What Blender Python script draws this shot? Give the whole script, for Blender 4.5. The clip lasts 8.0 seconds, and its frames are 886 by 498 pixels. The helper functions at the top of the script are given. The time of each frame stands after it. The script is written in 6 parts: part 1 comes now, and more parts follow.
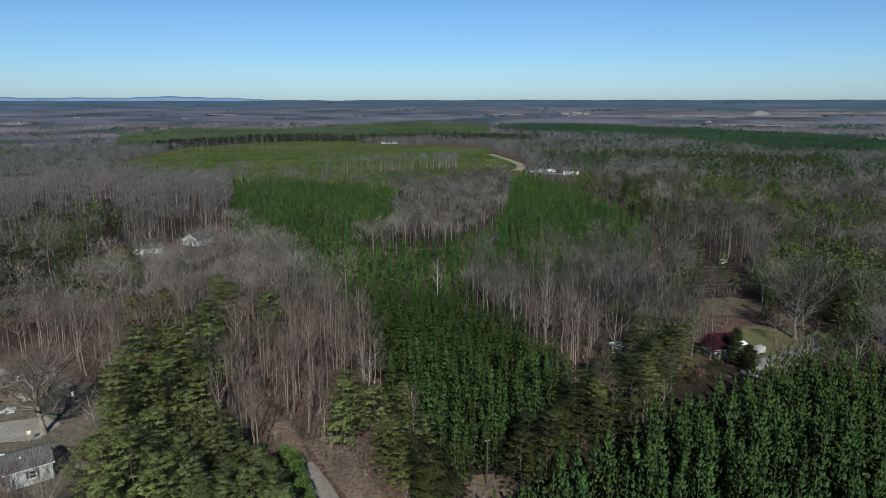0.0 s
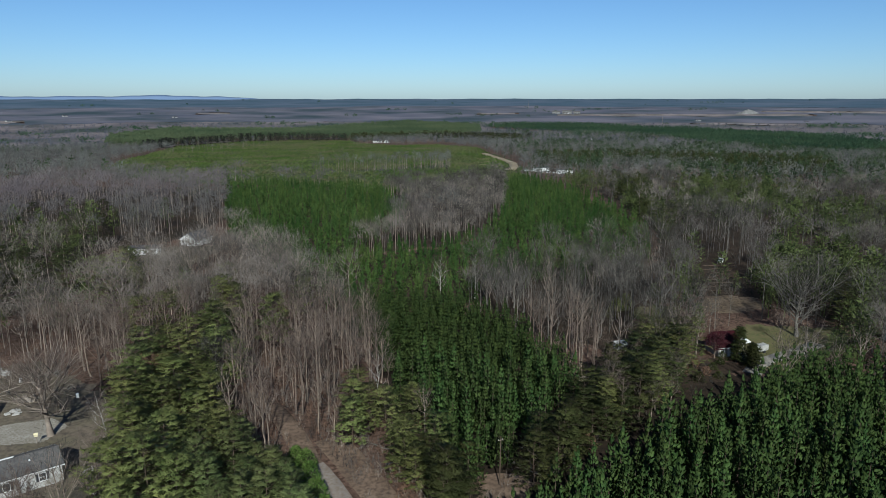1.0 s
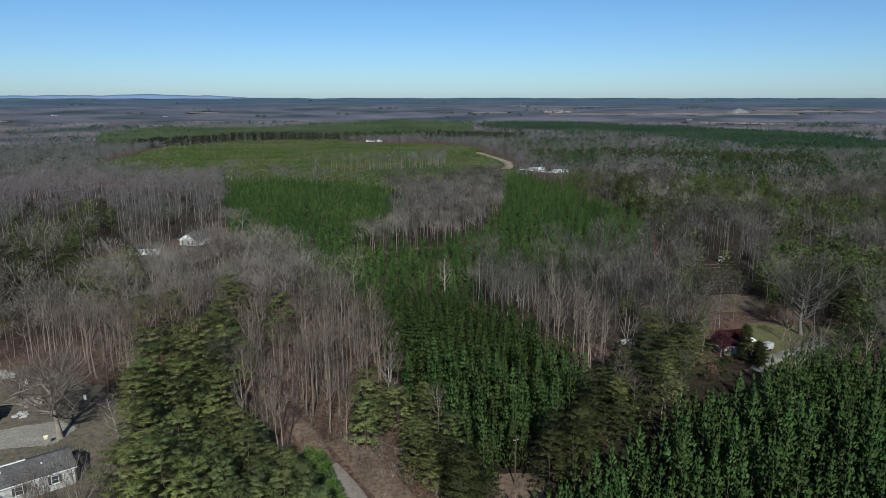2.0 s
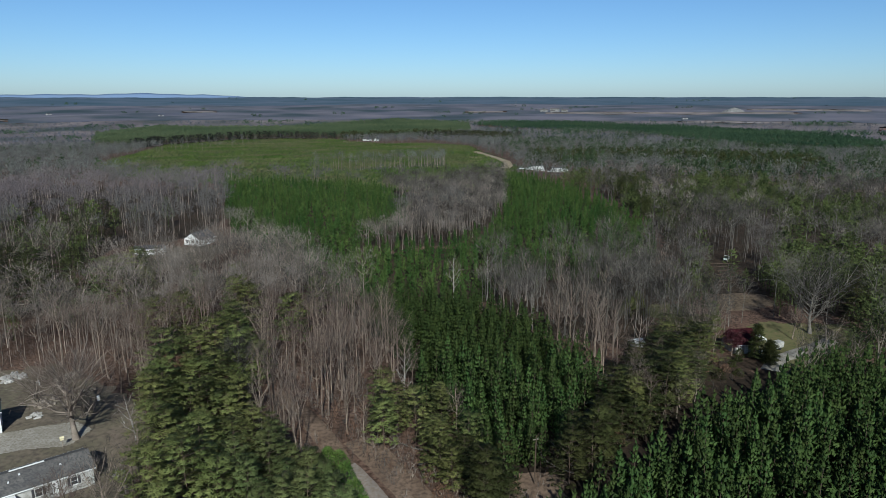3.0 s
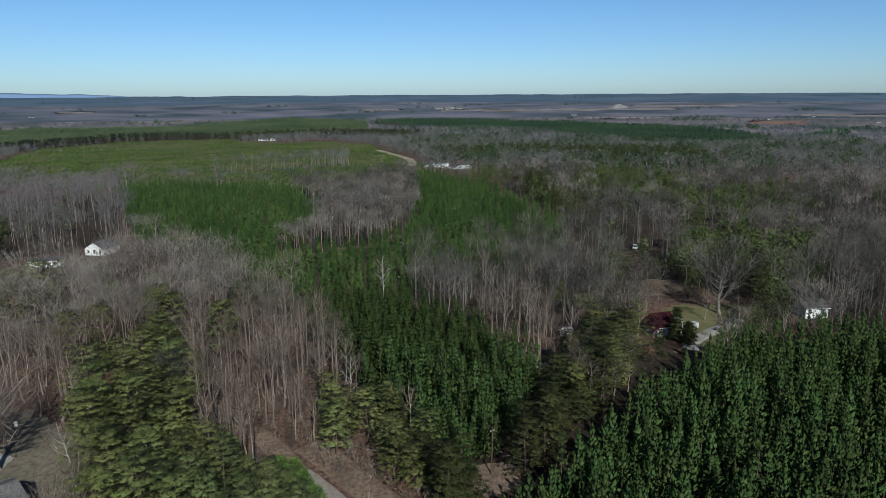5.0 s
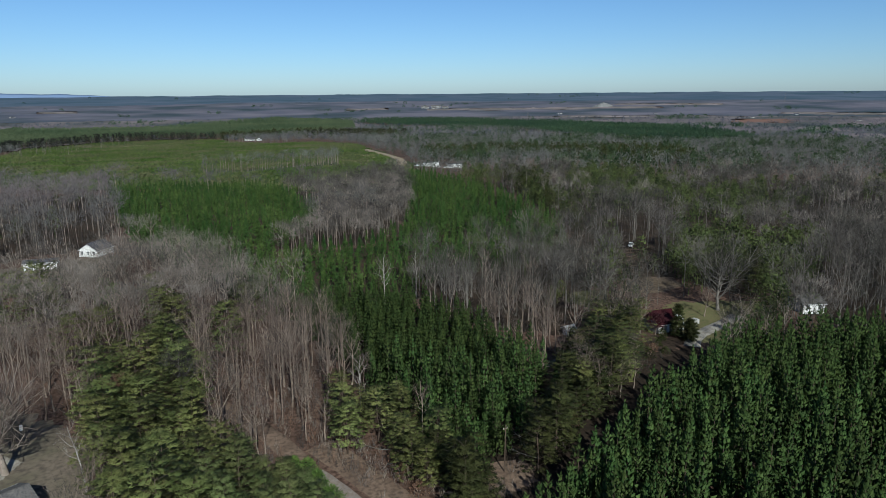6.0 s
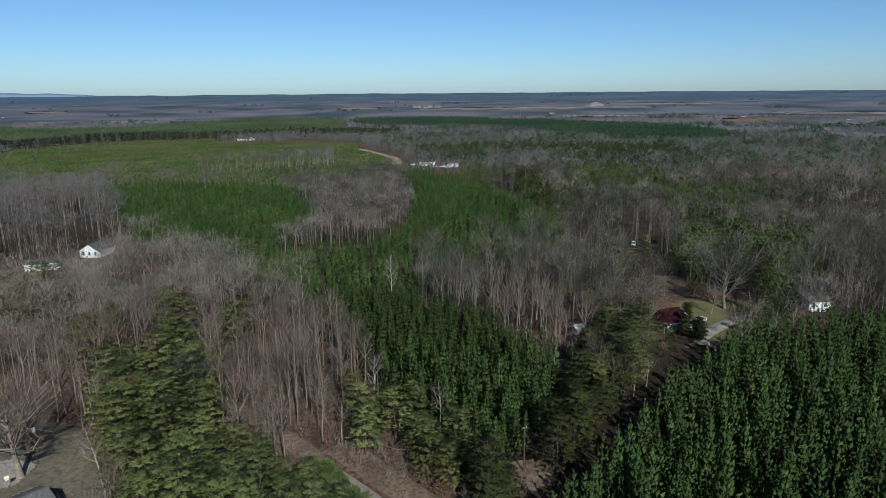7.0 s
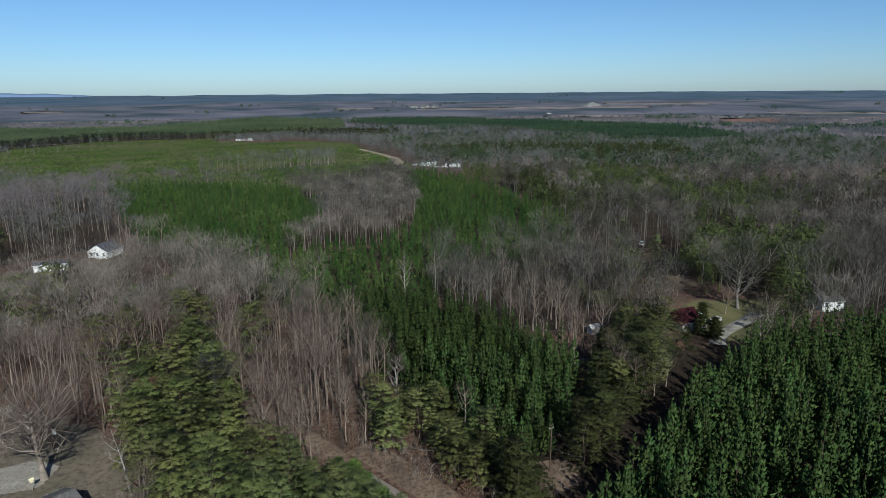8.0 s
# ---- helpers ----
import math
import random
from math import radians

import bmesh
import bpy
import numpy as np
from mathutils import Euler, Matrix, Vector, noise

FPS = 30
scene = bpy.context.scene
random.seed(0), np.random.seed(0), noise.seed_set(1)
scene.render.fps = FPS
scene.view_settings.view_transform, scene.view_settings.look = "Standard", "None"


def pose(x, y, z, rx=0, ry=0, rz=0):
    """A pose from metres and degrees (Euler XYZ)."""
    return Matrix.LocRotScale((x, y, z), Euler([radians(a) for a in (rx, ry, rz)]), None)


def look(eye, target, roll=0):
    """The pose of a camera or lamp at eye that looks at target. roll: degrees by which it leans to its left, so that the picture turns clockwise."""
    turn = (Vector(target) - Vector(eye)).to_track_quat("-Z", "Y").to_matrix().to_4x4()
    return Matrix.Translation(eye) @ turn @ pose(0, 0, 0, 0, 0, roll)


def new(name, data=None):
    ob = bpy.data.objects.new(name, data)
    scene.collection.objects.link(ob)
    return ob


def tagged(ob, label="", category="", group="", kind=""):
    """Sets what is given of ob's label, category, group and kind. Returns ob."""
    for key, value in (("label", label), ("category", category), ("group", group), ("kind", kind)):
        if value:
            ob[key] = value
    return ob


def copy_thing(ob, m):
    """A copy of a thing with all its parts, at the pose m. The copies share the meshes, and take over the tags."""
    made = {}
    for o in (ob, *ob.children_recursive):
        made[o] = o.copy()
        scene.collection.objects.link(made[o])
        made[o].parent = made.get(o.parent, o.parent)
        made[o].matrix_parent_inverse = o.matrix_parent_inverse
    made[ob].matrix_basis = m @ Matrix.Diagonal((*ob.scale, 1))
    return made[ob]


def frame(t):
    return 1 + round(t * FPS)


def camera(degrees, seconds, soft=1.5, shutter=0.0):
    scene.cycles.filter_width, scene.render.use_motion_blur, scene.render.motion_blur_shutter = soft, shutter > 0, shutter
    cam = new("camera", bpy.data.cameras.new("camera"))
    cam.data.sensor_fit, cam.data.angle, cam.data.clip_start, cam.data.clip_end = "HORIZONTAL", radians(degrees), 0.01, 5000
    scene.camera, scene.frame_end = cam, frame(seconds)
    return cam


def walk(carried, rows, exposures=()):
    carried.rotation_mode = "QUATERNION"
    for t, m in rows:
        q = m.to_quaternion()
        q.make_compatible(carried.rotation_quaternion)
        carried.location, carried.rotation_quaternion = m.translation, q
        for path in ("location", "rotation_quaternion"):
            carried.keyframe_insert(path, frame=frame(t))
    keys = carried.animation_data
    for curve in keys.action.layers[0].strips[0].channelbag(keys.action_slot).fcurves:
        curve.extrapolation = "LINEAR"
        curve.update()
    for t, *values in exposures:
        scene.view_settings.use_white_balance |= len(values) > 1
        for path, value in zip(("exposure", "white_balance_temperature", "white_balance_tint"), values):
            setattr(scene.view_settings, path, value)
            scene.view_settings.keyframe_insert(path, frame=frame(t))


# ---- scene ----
cam = camera(66.3, 8.0, soft=0.75)
PATH = [
    (0.0, (-0.01, 0.02, 60.04), (0.21, 97.66, 38.42), -0.07),
    (0.5, (-1.74, -0.02, 60.10), (-0.70, 97.59, 38.40), -0.05),
    (1.0, (-3.48, 0.06, 60.17), (-1.81, 97.64, 38.39), -0.03),
    (1.5, (-5.27, 0.18, 60.23), (-2.86, 97.73, 38.39), 0.01),
    (1.7, (-5.99, 0.22, 60.26), (-3.36, 97.77, 38.39), 0.00),
    (2.8, (-10.11, 0.39, 60.39), (-6.65, 97.88, 38.38), -0.02),
    (3.0, (-10.88, 0.41, 60.42), (-7.28, 97.88, 38.38), -0.02),
    (3.3, (-12.05, 0.42, 60.45), (-7.94, 97.87, 38.37), -0.02),
    (3.5, (-12.84, 0.43, 60.47), (-8.24, 97.85, 38.36), -0.01),
    (3.6, (-13.23, 0.43, 60.48), (-7.92, 97.81, 38.36), -0.04),
    (3.7, (-13.63, 0.44, 60.49), (-7.47, 97.76, 38.35), -0.07),
    (3.8, (-14.02, 0.45, 60.50), (-6.69, 97.69, 38.35), -0.10),
    (3.9, (-14.42, 0.45, 60.51), (-5.51, 97.56, 38.34), -0.13),
    (4.0, (-14.82, 0.46, 60.52), (-4.48, 97.42, 38.34), -0.16),
    (4.1, (-15.22, 0.47, 60.53), (-3.96, 97.33, 38.33), -0.19),
    (4.3, (-16.02, 0.50, 60.55), (-2.98, 97.12, 38.32), -0.24),
    (4.5, (-16.82, 0.54, 60.56), (-1.87, 96.87, 38.30), -0.30),
    (4.7, (-17.63, 0.59, 60.58), (-1.03, 96.65, 38.28), -0.32),
    (5.8, (-22.11, 1.15, 60.64), (-2.16, 96.53, 38.18), -0.44),
    (6.0, (-22.94, 1.32, 60.65), (-2.67, 96.63, 38.16), -0.46),
    (6.5, (-25.03, 1.82, 60.65), (-4.03, 96.96, 38.11), -0.48),
    (7.0, (-27.17, 2.43, 60.65), (-5.68, 97.44, 38.07), -0.47),
    (7.5, (-29.41, 3.10, 60.64), (-7.52, 98.02, 38.05), -0.46),
    (8.0, (-31.79, 3.75, 60.61), (-9.73, 98.65, 38.05), -0.45),
]
walk(cam, [(t, look(eye, target, roll)) for t, eye, target, roll in PATH], [(0, 0.43, 5400, 2), (8, 0.43, 5400, 2)])

# ---- world, sun, exposure ----
SUN_EL, SUN_ROT = radians(34), radians(176)
world = bpy.data.worlds.new("sky")
scene.world = world
world.use_nodes = True
wn = world.node_tree.nodes
sky = wn.new("ShaderNodeTexSky")
sky.sky_type, sky.sun_disc = "NISHITA", False
sky.sun_elevation, sky.sun_rotation = SUN_EL, SUN_ROT
sky.altitude, sky.air_density, sky.dust_density, sky.ozone_density = 1500, 0.96, 1.3, 4.6
wn["Background"].inputs["Strength"].default_value = 0.065
world.node_tree.links.new(sky.outputs[0], wn["Background"].inputs["Color"])
sun_data = bpy.data.lights.new("sun", "SUN")
sun_data.energy, sun_data.angle, sun_data.color = 5.0, radians(0.5), (1.0, 0.90, 0.75)
sun = new("sun", sun_data)
sun_from = Vector((math.sin(SUN_ROT) * math.cos(SUN_EL), math.cos(SUN_ROT) * math.cos(SUN_EL), math.sin(SUN_EL)))
sun.matrix_world = look(sun_from * 300, (0, 0, 0))


# ---- materials ----
def surface(name, low, high, scale, rough=0.85, low2=None, scale2=None, bump=0.0, speck=0.0, thin=0.0, metal=0.0, hue=0.0):
    """A rough surface whose colour wanders between low and high at scale (per metre), with finer grain at scale2 and a change from piece to piece."""
    m = bpy.data.materials.new(name)
    m.use_nodes = True
    nt = m.node_tree
    b = nt.nodes["Principled BSDF"]
    b.inputs["Roughness"].default_value, b.inputs["Metallic"].default_value = rough, metal
    b.inputs["Specular IOR Level"].default_value = 0.06 if rough > 0.5 else 0.4
    geo = nt.nodes.new("ShaderNodeNewGeometry")
    n1 = nt.nodes.new("ShaderNodeTexNoise")
    n1.inputs["Scale"].default_value, n1.inputs["Detail"].default_value = scale, 4
    nt.links.new(geo.outputs["Position"], n1.inputs["Vector"])
    ramp = nt.nodes.new("ShaderNodeValToRGB")
    ramp.color_ramp.elements[0].position, ramp.color_ramp.elements[1].position = 0.36, 0.64
    ramp.color_ramp.elements[0].color, ramp.color_ramp.elements[1].color = (*low, 1), (*high, 1)
    nt.links.new(n1.outputs["Fac"], ramp.inputs["Fac"])
    out = ramp.outputs["Color"]
    if low2:
        n2 = nt.nodes.new("ShaderNodeTexNoise")
        n2.inputs["Scale"].default_value, n2.inputs["Detail"].default_value = scale2, 5
        nt.links.new(geo.outputs["Position"], n2.inputs["Vector"])
        r2 = nt.nodes.new("ShaderNodeMapRange")
        r2.inputs["From Min"].default_value, r2.inputs["From Max"].default_value = 0.42, 0.66
        nt.links.new(n2.outputs["Fac"], r2.inputs["Value"])
        mix = nt.nodes.new("ShaderNodeMix")
        mix.data_type = "RGBA"
        nt.links.new(r2.outputs["Result"], mix.inputs["Factor"])
        nt.links.new(out, mix.inputs["A"])
        mix.inputs["B"].default_value = (*low2, 1)
        out = mix.outputs["Result"]
    if speck:
        hsv = nt.nodes.new("ShaderNodeHueSaturation")
        mr = nt.nodes.new("ShaderNodeMapRange")
        mr.inputs["To Min"].default_value, mr.inputs["To Max"].default_value = 1 - speck, 1 + speck
        nt.links.new(geo.outputs["Random Per Island"], mr.inputs["Value"])
        nt.links.new(mr.outputs["Result"], hsv.inputs["Value"])
        if hue:
            info = nt.nodes.new("ShaderNodeObjectInfo")
            mh = nt.nodes.new("ShaderNodeMapRange")
            mh.inputs["To Min"].default_value, mh.inputs["To Max"].default_value = 0.5 - hue, 0.5 + hue
            nt.links.new(info.outputs["Random"], mh.inputs["Value"])
            nt.links.new(mh.outputs["Result"], hsv.inputs["Hue"])
            mv, add = nt.nodes.new("ShaderNodeMapRange"), nt.nodes.new("ShaderNodeMath")
            mv.inputs["To Min"].default_value, mv.inputs["To Max"].default_value = -0.3, 0.3
            nt.links.new(info.outputs["Random"], mv.inputs["Value"])
            nt.links.new(mr.outputs["Result"], add.inputs[0])
            nt.links.new(mv.outputs["Result"], add.inputs[1])
            nt.links.new(add.outputs[0], hsv.inputs["Value"])
        nt.links.new(out, hsv.inputs["Color"])
        out = hsv.outputs["Color"]
    nt.links.new(out, b.inputs["Base Color"])
    if bump:
        bp = nt.nodes.new("ShaderNodeBump")
        bp.inputs["Strength"].default_value, bp.inputs["Distance"].default_value = 0.6, bump
        nt.links.new((n2 if low2 else n1).outputs["Fac"], bp.inputs["Height"])
        nt.links.new(bp.outputs["Normal"], b.inputs["Normal"])
    if thin:
        tr = nt.nodes.new("ShaderNodeBsdfTranslucent")
        nt.links.new(out, tr.inputs["Color"])
        ms = nt.nodes.new("ShaderNodeMixShader")
        ms.inputs[0].default_value = thin
        nt.links.new(b.outputs[0], ms.inputs[1])
        nt.links.new(tr.outputs[0], ms.inputs[2])
        nt.links.new(ms.outputs[0], nt.nodes["Material Output"].inputs["Surface"])
    return m


M_LITTER = surface("leaf_litter", (0.0730, 0.0470, 0.0345), (0.1280, 0.0830, 0.0610), 0.08, 0.95, (0.0420, 0.0260, 0.0190), 1.3, bump=0.15)
# needle litter coloured near black to deepen the shade of the pines
M_NEEDLE_SHADE = surface("shaded_needle_litter", (0.020, 0.015, 0.011), (0.032, 0.023, 0.016), 0.3, 0.95, (0.015, 0.012, 0.009), 1.6, bump=0.1)
# darker copy of the litter: woodland shade painted into the ground colour
M_LITTER_SHADE = surface("shaded_brown_litter", (0.0330, 0.0240, 0.0170), (0.0540, 0.0380, 0.0270), 0.2, 0.95, (0.0220, 0.0170, 0.0125), 1.4, bump=0.1)
M_GRASS = surface("winter_grass", (0.0812, 0.0753, 0.0364), (0.1291, 0.1134, 0.0618), 0.15, 0.95, (0.0538, 0.0596, 0.0262), 1.8, bump=0.08)
M_LAWN = surface("mown_lawn", (0.0703, 0.0771, 0.0307), (0.1074, 0.1022, 0.0456), 0.25, 0.95, (0.1182, 0.0975, 0.0511), 1.2, bump=0.05)
M_YARD = surface("yard_dirt", (0.1376, 0.1118, 0.0843), (0.1066, 0.0946, 0.0636), 0.18, 0.95, (0.0757, 0.0628, 0.0490), 1.1, bump=0.06)
M_TAN = surface("tan_bare_ground", (0.1353, 0.1025, 0.0722), (0.0984, 0.0754, 0.0492), 0.15, 0.95, (0.0697, 0.0508, 0.0353), 1.2, bump=0.08)
M_GRAVEL = surface("pale_gravel", (0.2835, 0.2621, 0.2262), (0.2131, 0.1932, 0.1608), 0.4, 0.95, (0.1575, 0.1388, 0.1092), 3.0, bump=0.04)
M_ASPHALT = surface("worn_asphalt", (0.1928, 0.1660, 0.1412), (0.2570, 0.2205, 0.1855), 0.3, 0.9, (0.1714, 0.1362, 0.1053), 2.0, bump=0.02)
M_DIRT = surface("bare_soil", (0.1680, 0.1200, 0.0860), (0.1240, 0.0870, 0.0620), 0.2, 0.95, (0.0800, 0.0570, 0.0420), 1.5, bump=0.08)
M_SAND = surface("sandy_soil", (0.3072, 0.2469, 0.1775), (0.2193, 0.1696, 0.1166), 0.06, 0.95, (0.1608, 0.1414, 0.0819), 0.5)
M_YOUNG = surface("rough_grass", (0.0435, 0.0610, 0.0175), (0.0738, 0.0814, 0.0330), 0.02, 0.95, (0.0296, 0.0438, 0.0136), 0.25)
M_FIELD = surface("fallow_field", (0.2160, 0.1782, 0.1666), (0.1584, 0.1320, 0.1224), 0.004, 0.95, (0.0936, 0.0858, 0.0680), 0.02)
M_RED = surface("red_clay", (0.1613, 0.093, 0.0683), (0.1222, 0.078, 0.0585), 0.01, 0.95)
M_BARK = surface("grey_bark", (0.1214, 0.0949, 0.0764), (0.2134, 0.1683, 0.1359), 0.5, 0.9, (0.0804, 0.0617, 0.0486), 6.0, speck=0.3, hue=0.008)
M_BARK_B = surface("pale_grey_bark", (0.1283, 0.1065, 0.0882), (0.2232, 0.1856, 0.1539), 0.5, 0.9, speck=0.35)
# darker copy of the bark, with the woods' inner shade in its colour
M_BARKMID = surface("shaded_grey_bark", (0.0740, 0.0680, 0.0600), (0.1400, 0.1270, 0.1110), 0.5, 0.9, speck=0.35)
M_PALEBARK = surface("pale_bark", (0.225, 0.2078, 0.1852), (0.2925, 0.2752, 0.2535), 0.8, 0.85, (0.1462, 0.1297, 0.1125), 4.0)
M_TWIG = surface("twigs", (0.0371, 0.0269, 0.0227), (0.1112, 0.0819, 0.0688), 0.2, 0.9, speck=0.35, hue=0.010)
# the _B copies are the same twigs, greyed with haze in the colour
M_TWIG_B = surface("hazed_twigs", (0.0297, 0.0261, 0.0239), (0.1196, 0.1053, 0.0962), 0.14, 0.9, speck=0.25)
M_TWIG_PALE = surface("pale_twigs", (0.0860, 0.0680, 0.0570), (0.1360, 0.1080, 0.0910), 0.12, 0.9, speck=0.35, hue=0.010)
M_TWIG_PALE_B = surface("hazed_pale_twigs", (0.0506, 0.0440, 0.0385), (0.1846, 0.1599, 0.1391), 0.14, 0.9, speck=0.25)
# dark twig tones also stand in for the shaded gaps between trees
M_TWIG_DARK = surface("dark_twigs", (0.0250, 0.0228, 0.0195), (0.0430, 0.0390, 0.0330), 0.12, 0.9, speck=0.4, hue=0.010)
M_TWIG_DARK_B = surface("hazed_dark_twigs", (0.0171, 0.0160, 0.0138), (0.0676, 0.0624, 0.0533), 0.14, 0.9, speck=0.25)
# far woods: the haze of distance is put into the base colour
M_TWIG_FAR = surface("hazed_hardwoods", (0.0579, 0.0577, 0.0544), (0.2049, 0.2011, 0.1808), 0.07, 0.95, speck=0.12, thin=0.45)
M_TWIG_DIST = surface("hazed_distant_woods", (0.0760, 0.0775, 0.0990), (0.1300, 0.1190, 0.1360), 0.0035, 0.95, (0.0340, 0.0470, 0.0530), 0.003)
M_TWIG_SKY = surface("hazed_skyline_woods", (0.0560, 0.0790, 0.1070), (0.0820, 0.0980, 0.1280), 0.002, 0.95, (0.0420, 0.0660, 0.0860), 0.004)
M_TWIG_MID = surface("hazed_slope_woods", (0.0930, 0.0800, 0.0840), (0.1500, 0.1250, 0.1230), 0.005, 0.95, (0.0369, 0.0484, 0.0395), 0.0045)
M_PBARK = surface("pine_bark", (0.0504, 0.0378, 0.0284), (0.0840, 0.0630, 0.0487), 1.0, 0.95)
# darker clumps in the needle colour imitate light and shade on the tufts
M_PLANT = surface("loblolly_needles", (0.0275, 0.0464, 0.0124), (0.0474, 0.0676, 0.0184), 0.3, 0.6, (0.0174, 0.0314, 0.0087), 1.1, speck=0.14, thin=0.03, hue=0.014)
M_FIELDP = surface("young_pine_needles", (0.0359, 0.0647, 0.0153), (0.0727, 0.1008, 0.0272), 0.06, 0.65, (0.0267, 0.0470, 0.0119), 0.35, speck=0.2, thin=0.15)
M_FIELDD = surface("deep_pine_needles", (0.0225, 0.0480, 0.0120), (0.0470, 0.0790, 0.0210), 0.06, 0.65, speck=0.2, thin=0.1)
M_WILD = surface("virginia_pine_needles", (0.0700, 0.0847, 0.0267), (0.1385, 0.1456, 0.0491), 0.15, 0.6, speck=0.28, thin=0.12, hue=0.012)
M_CEDAR = surface("dark_pine_needles", (0.0231, 0.0281, 0.0099), (0.0462, 0.0501, 0.0165), 0.2, 0.65, speck=0.28, thin=0.1, hue=0.012)
M_OLIVE = surface("olive_pine_needles", (0.0237, 0.0321, 0.0114), (0.0844, 0.1013, 0.0341), 0.15, 0.65, speck=0.25, thin=0.15)
M_WILDFAR = surface("far_pine_needles", (0.0194, 0.0335, 0.0157), (0.0624, 0.0881, 0.0394), 0.05, 0.8, speck=0.2, thin=0.3)
M_FRONT = surface("shaded_pine_needles", (0.0531, 0.0690, 0.0237), (0.1064, 0.1194, 0.0445), 0.2, 0.6, speck=0.28, thin=0.1, hue=0.012)
# near-black colour stands in for the shade under the block's front trees
M_EDGE_SHADE = surface("shaded_pine_edge", (0.014, 0.016, 0.013), (0.024, 0.024, 0.019), 0.02, 0.9, speck=0.3)
# the two far pine greens are lightened and blued to paint in haze
M_PINEDIST = surface("distant_pines", (0.0315, 0.0586, 0.0347), (0.0542, 0.0857, 0.0454), 0.005, 0.9, speck=0.15, thin=0.35)
M_PINEBLOCK = surface("hazed_pine_tops", (0.0660, 0.0930, 0.0480), (0.1010, 0.1240, 0.0640), 0.005, 0.9, speck=0.1, thin=0.4)
M_SHRUB = surface("yellow_green_shrubs", (0.0560, 0.0920, 0.0200), (0.0970, 0.1260, 0.0360), 0.015, 0.8, (0.1200, 0.1160, 0.0600), 0.02, speck=0.18, thin=0.35)
M_BUSH = surface("bright_evergreen", (0.0432, 0.0782, 0.0168), (0.0814, 0.1190, 0.0288), 0.5, 0.6, speck=0.4, thin=0.2)
M_RUSSET = surface("dead_oak_leaves", (0.1109, 0.0655, 0.0425), (0.1613, 0.1008, 0.0706), 0.4, 0.9, speck=0.4, thin=0.2)
M_MAROON = surface("maroon_twigs", (0.036, 0.0125, 0.016), (0.060, 0.020, 0.024), 0.4, 0.9, speck=0.3)
M_WHITE = surface("white_siding", (0.56, 0.56, 0.544), (0.64, 0.64, 0.632), 0.6, 0.6, (0.44, 0.432, 0.4), 2.0)
M_WEATHER = surface("weathered_white_siding", (0.2944, 0.288, 0.2688), (0.4224, 0.416, 0.3968), 0.5, 0.7, (0.2304, 0.2176, 0.1984), 1.5)
M_ROOF = surface("dark_shingles", (0.0815, 0.0765, 0.0736), (0.1196, 0.1115, 0.1032), 0.5, 0.85, (0.0598, 0.0584, 0.0589), 3.0, bump=0.02)
M_ROOFG = surface("grey_shingles", (0.0600, 0.0590, 0.0680), (0.0860, 0.0830, 0.0920), 0.4, 0.85, (0.0450, 0.0450, 0.0510), 2.5)
M_ROOFRED = surface("dark_red_roof", (0.0198, 0.0037, 0.0056), (0.0290, 0.0056, 0.0078), 0.5, 0.6)
M_GREENROOF = surface("dark_slate_roof", (0.012, 0.018, 0.020), (0.022, 0.030, 0.032), 0.5, 0.6)
M_DARK = surface("dark_shutter", (0.03, 0.03, 0.035), (0.045, 0.045, 0.05), 1.0, 0.6)
M_GLASS = surface("window_glass", (0.02, 0.025, 0.03), (0.03, 0.035, 0.04), 1.0, 0.12)
M_TRIM = surface("white_trim", (0.576, 0.576, 0.56), (0.624, 0.624, 0.616), 1.0, 0.5)
M_WOOD = surface("grey_wood", (0.195, 0.165, 0.135), (0.27, 0.2325, 0.195), 1.0, 0.9, (0.135, 0.1125, 0.09), 5.0)
M_METAL = surface("painted_metal", (0.496, 0.496, 0.496), (0.56, 0.56, 0.56), 1.0, 0.35)
M_TYRE = surface("tyre_rubber", (0.02, 0.02, 0.02), (0.03, 0.03, 0.03), 1.0, 0.8)
M_YELLOW = surface("pale_yellow_paint", (0.496, 0.44, 0.272), (0.56, 0.504, 0.336), 1.0, 0.6)
M_STONE = surface("pale_rubble", (0.252, 0.238, 0.217), (0.336, 0.322, 0.301), 0.5, 0.9)
M_SPOIL = surface("grey_spoil", (0.15, 0.145, 0.14), (0.21, 0.205, 0.20), 0.02, 0.9, (0.11, 0.11, 0.105), 0.1)
M_RIDGE = surface("hazed_mountains", (0.115, 0.160, 0.250), (0.125, 0.170, 0.260), 0.001, 1.0)

# ---- the lie of the land ----
CX, CY = -15.0, 0.0
RS = [0, 120, 200, 280, 400, 600, 700, 1000, 1300, 2000, 3000, 4000, 4950]
ZS = [0, 1, 2, 4, 3, -2, -7, -17, -27, -32, -10, 20, 48.5]


def ground_z(x, y):
    x, y = np.asarray(x, float), np.asarray(y, float)
    r = np.hypot(x - CX, y - CY)
    z = np.interp(r, RS, ZS)
    roll = np.sin(x / 131 + 0.7) * np.cos(y / 170 + 0.4) + 0.6 * np.sin(x / 61 - y / 83)
    big = np.sin(x / 420 + 1.0) * np.sin(y / 560 + 0.5)
    k = np.clip((r - 300) / 500, 0, 1)
    far = np.clip((r - 1500) / 1500, 0, 1) * np.clip((5000 - r) / 1200, 0, 1)
    return z + 1.2 * k * roll + 4.0 * far * big


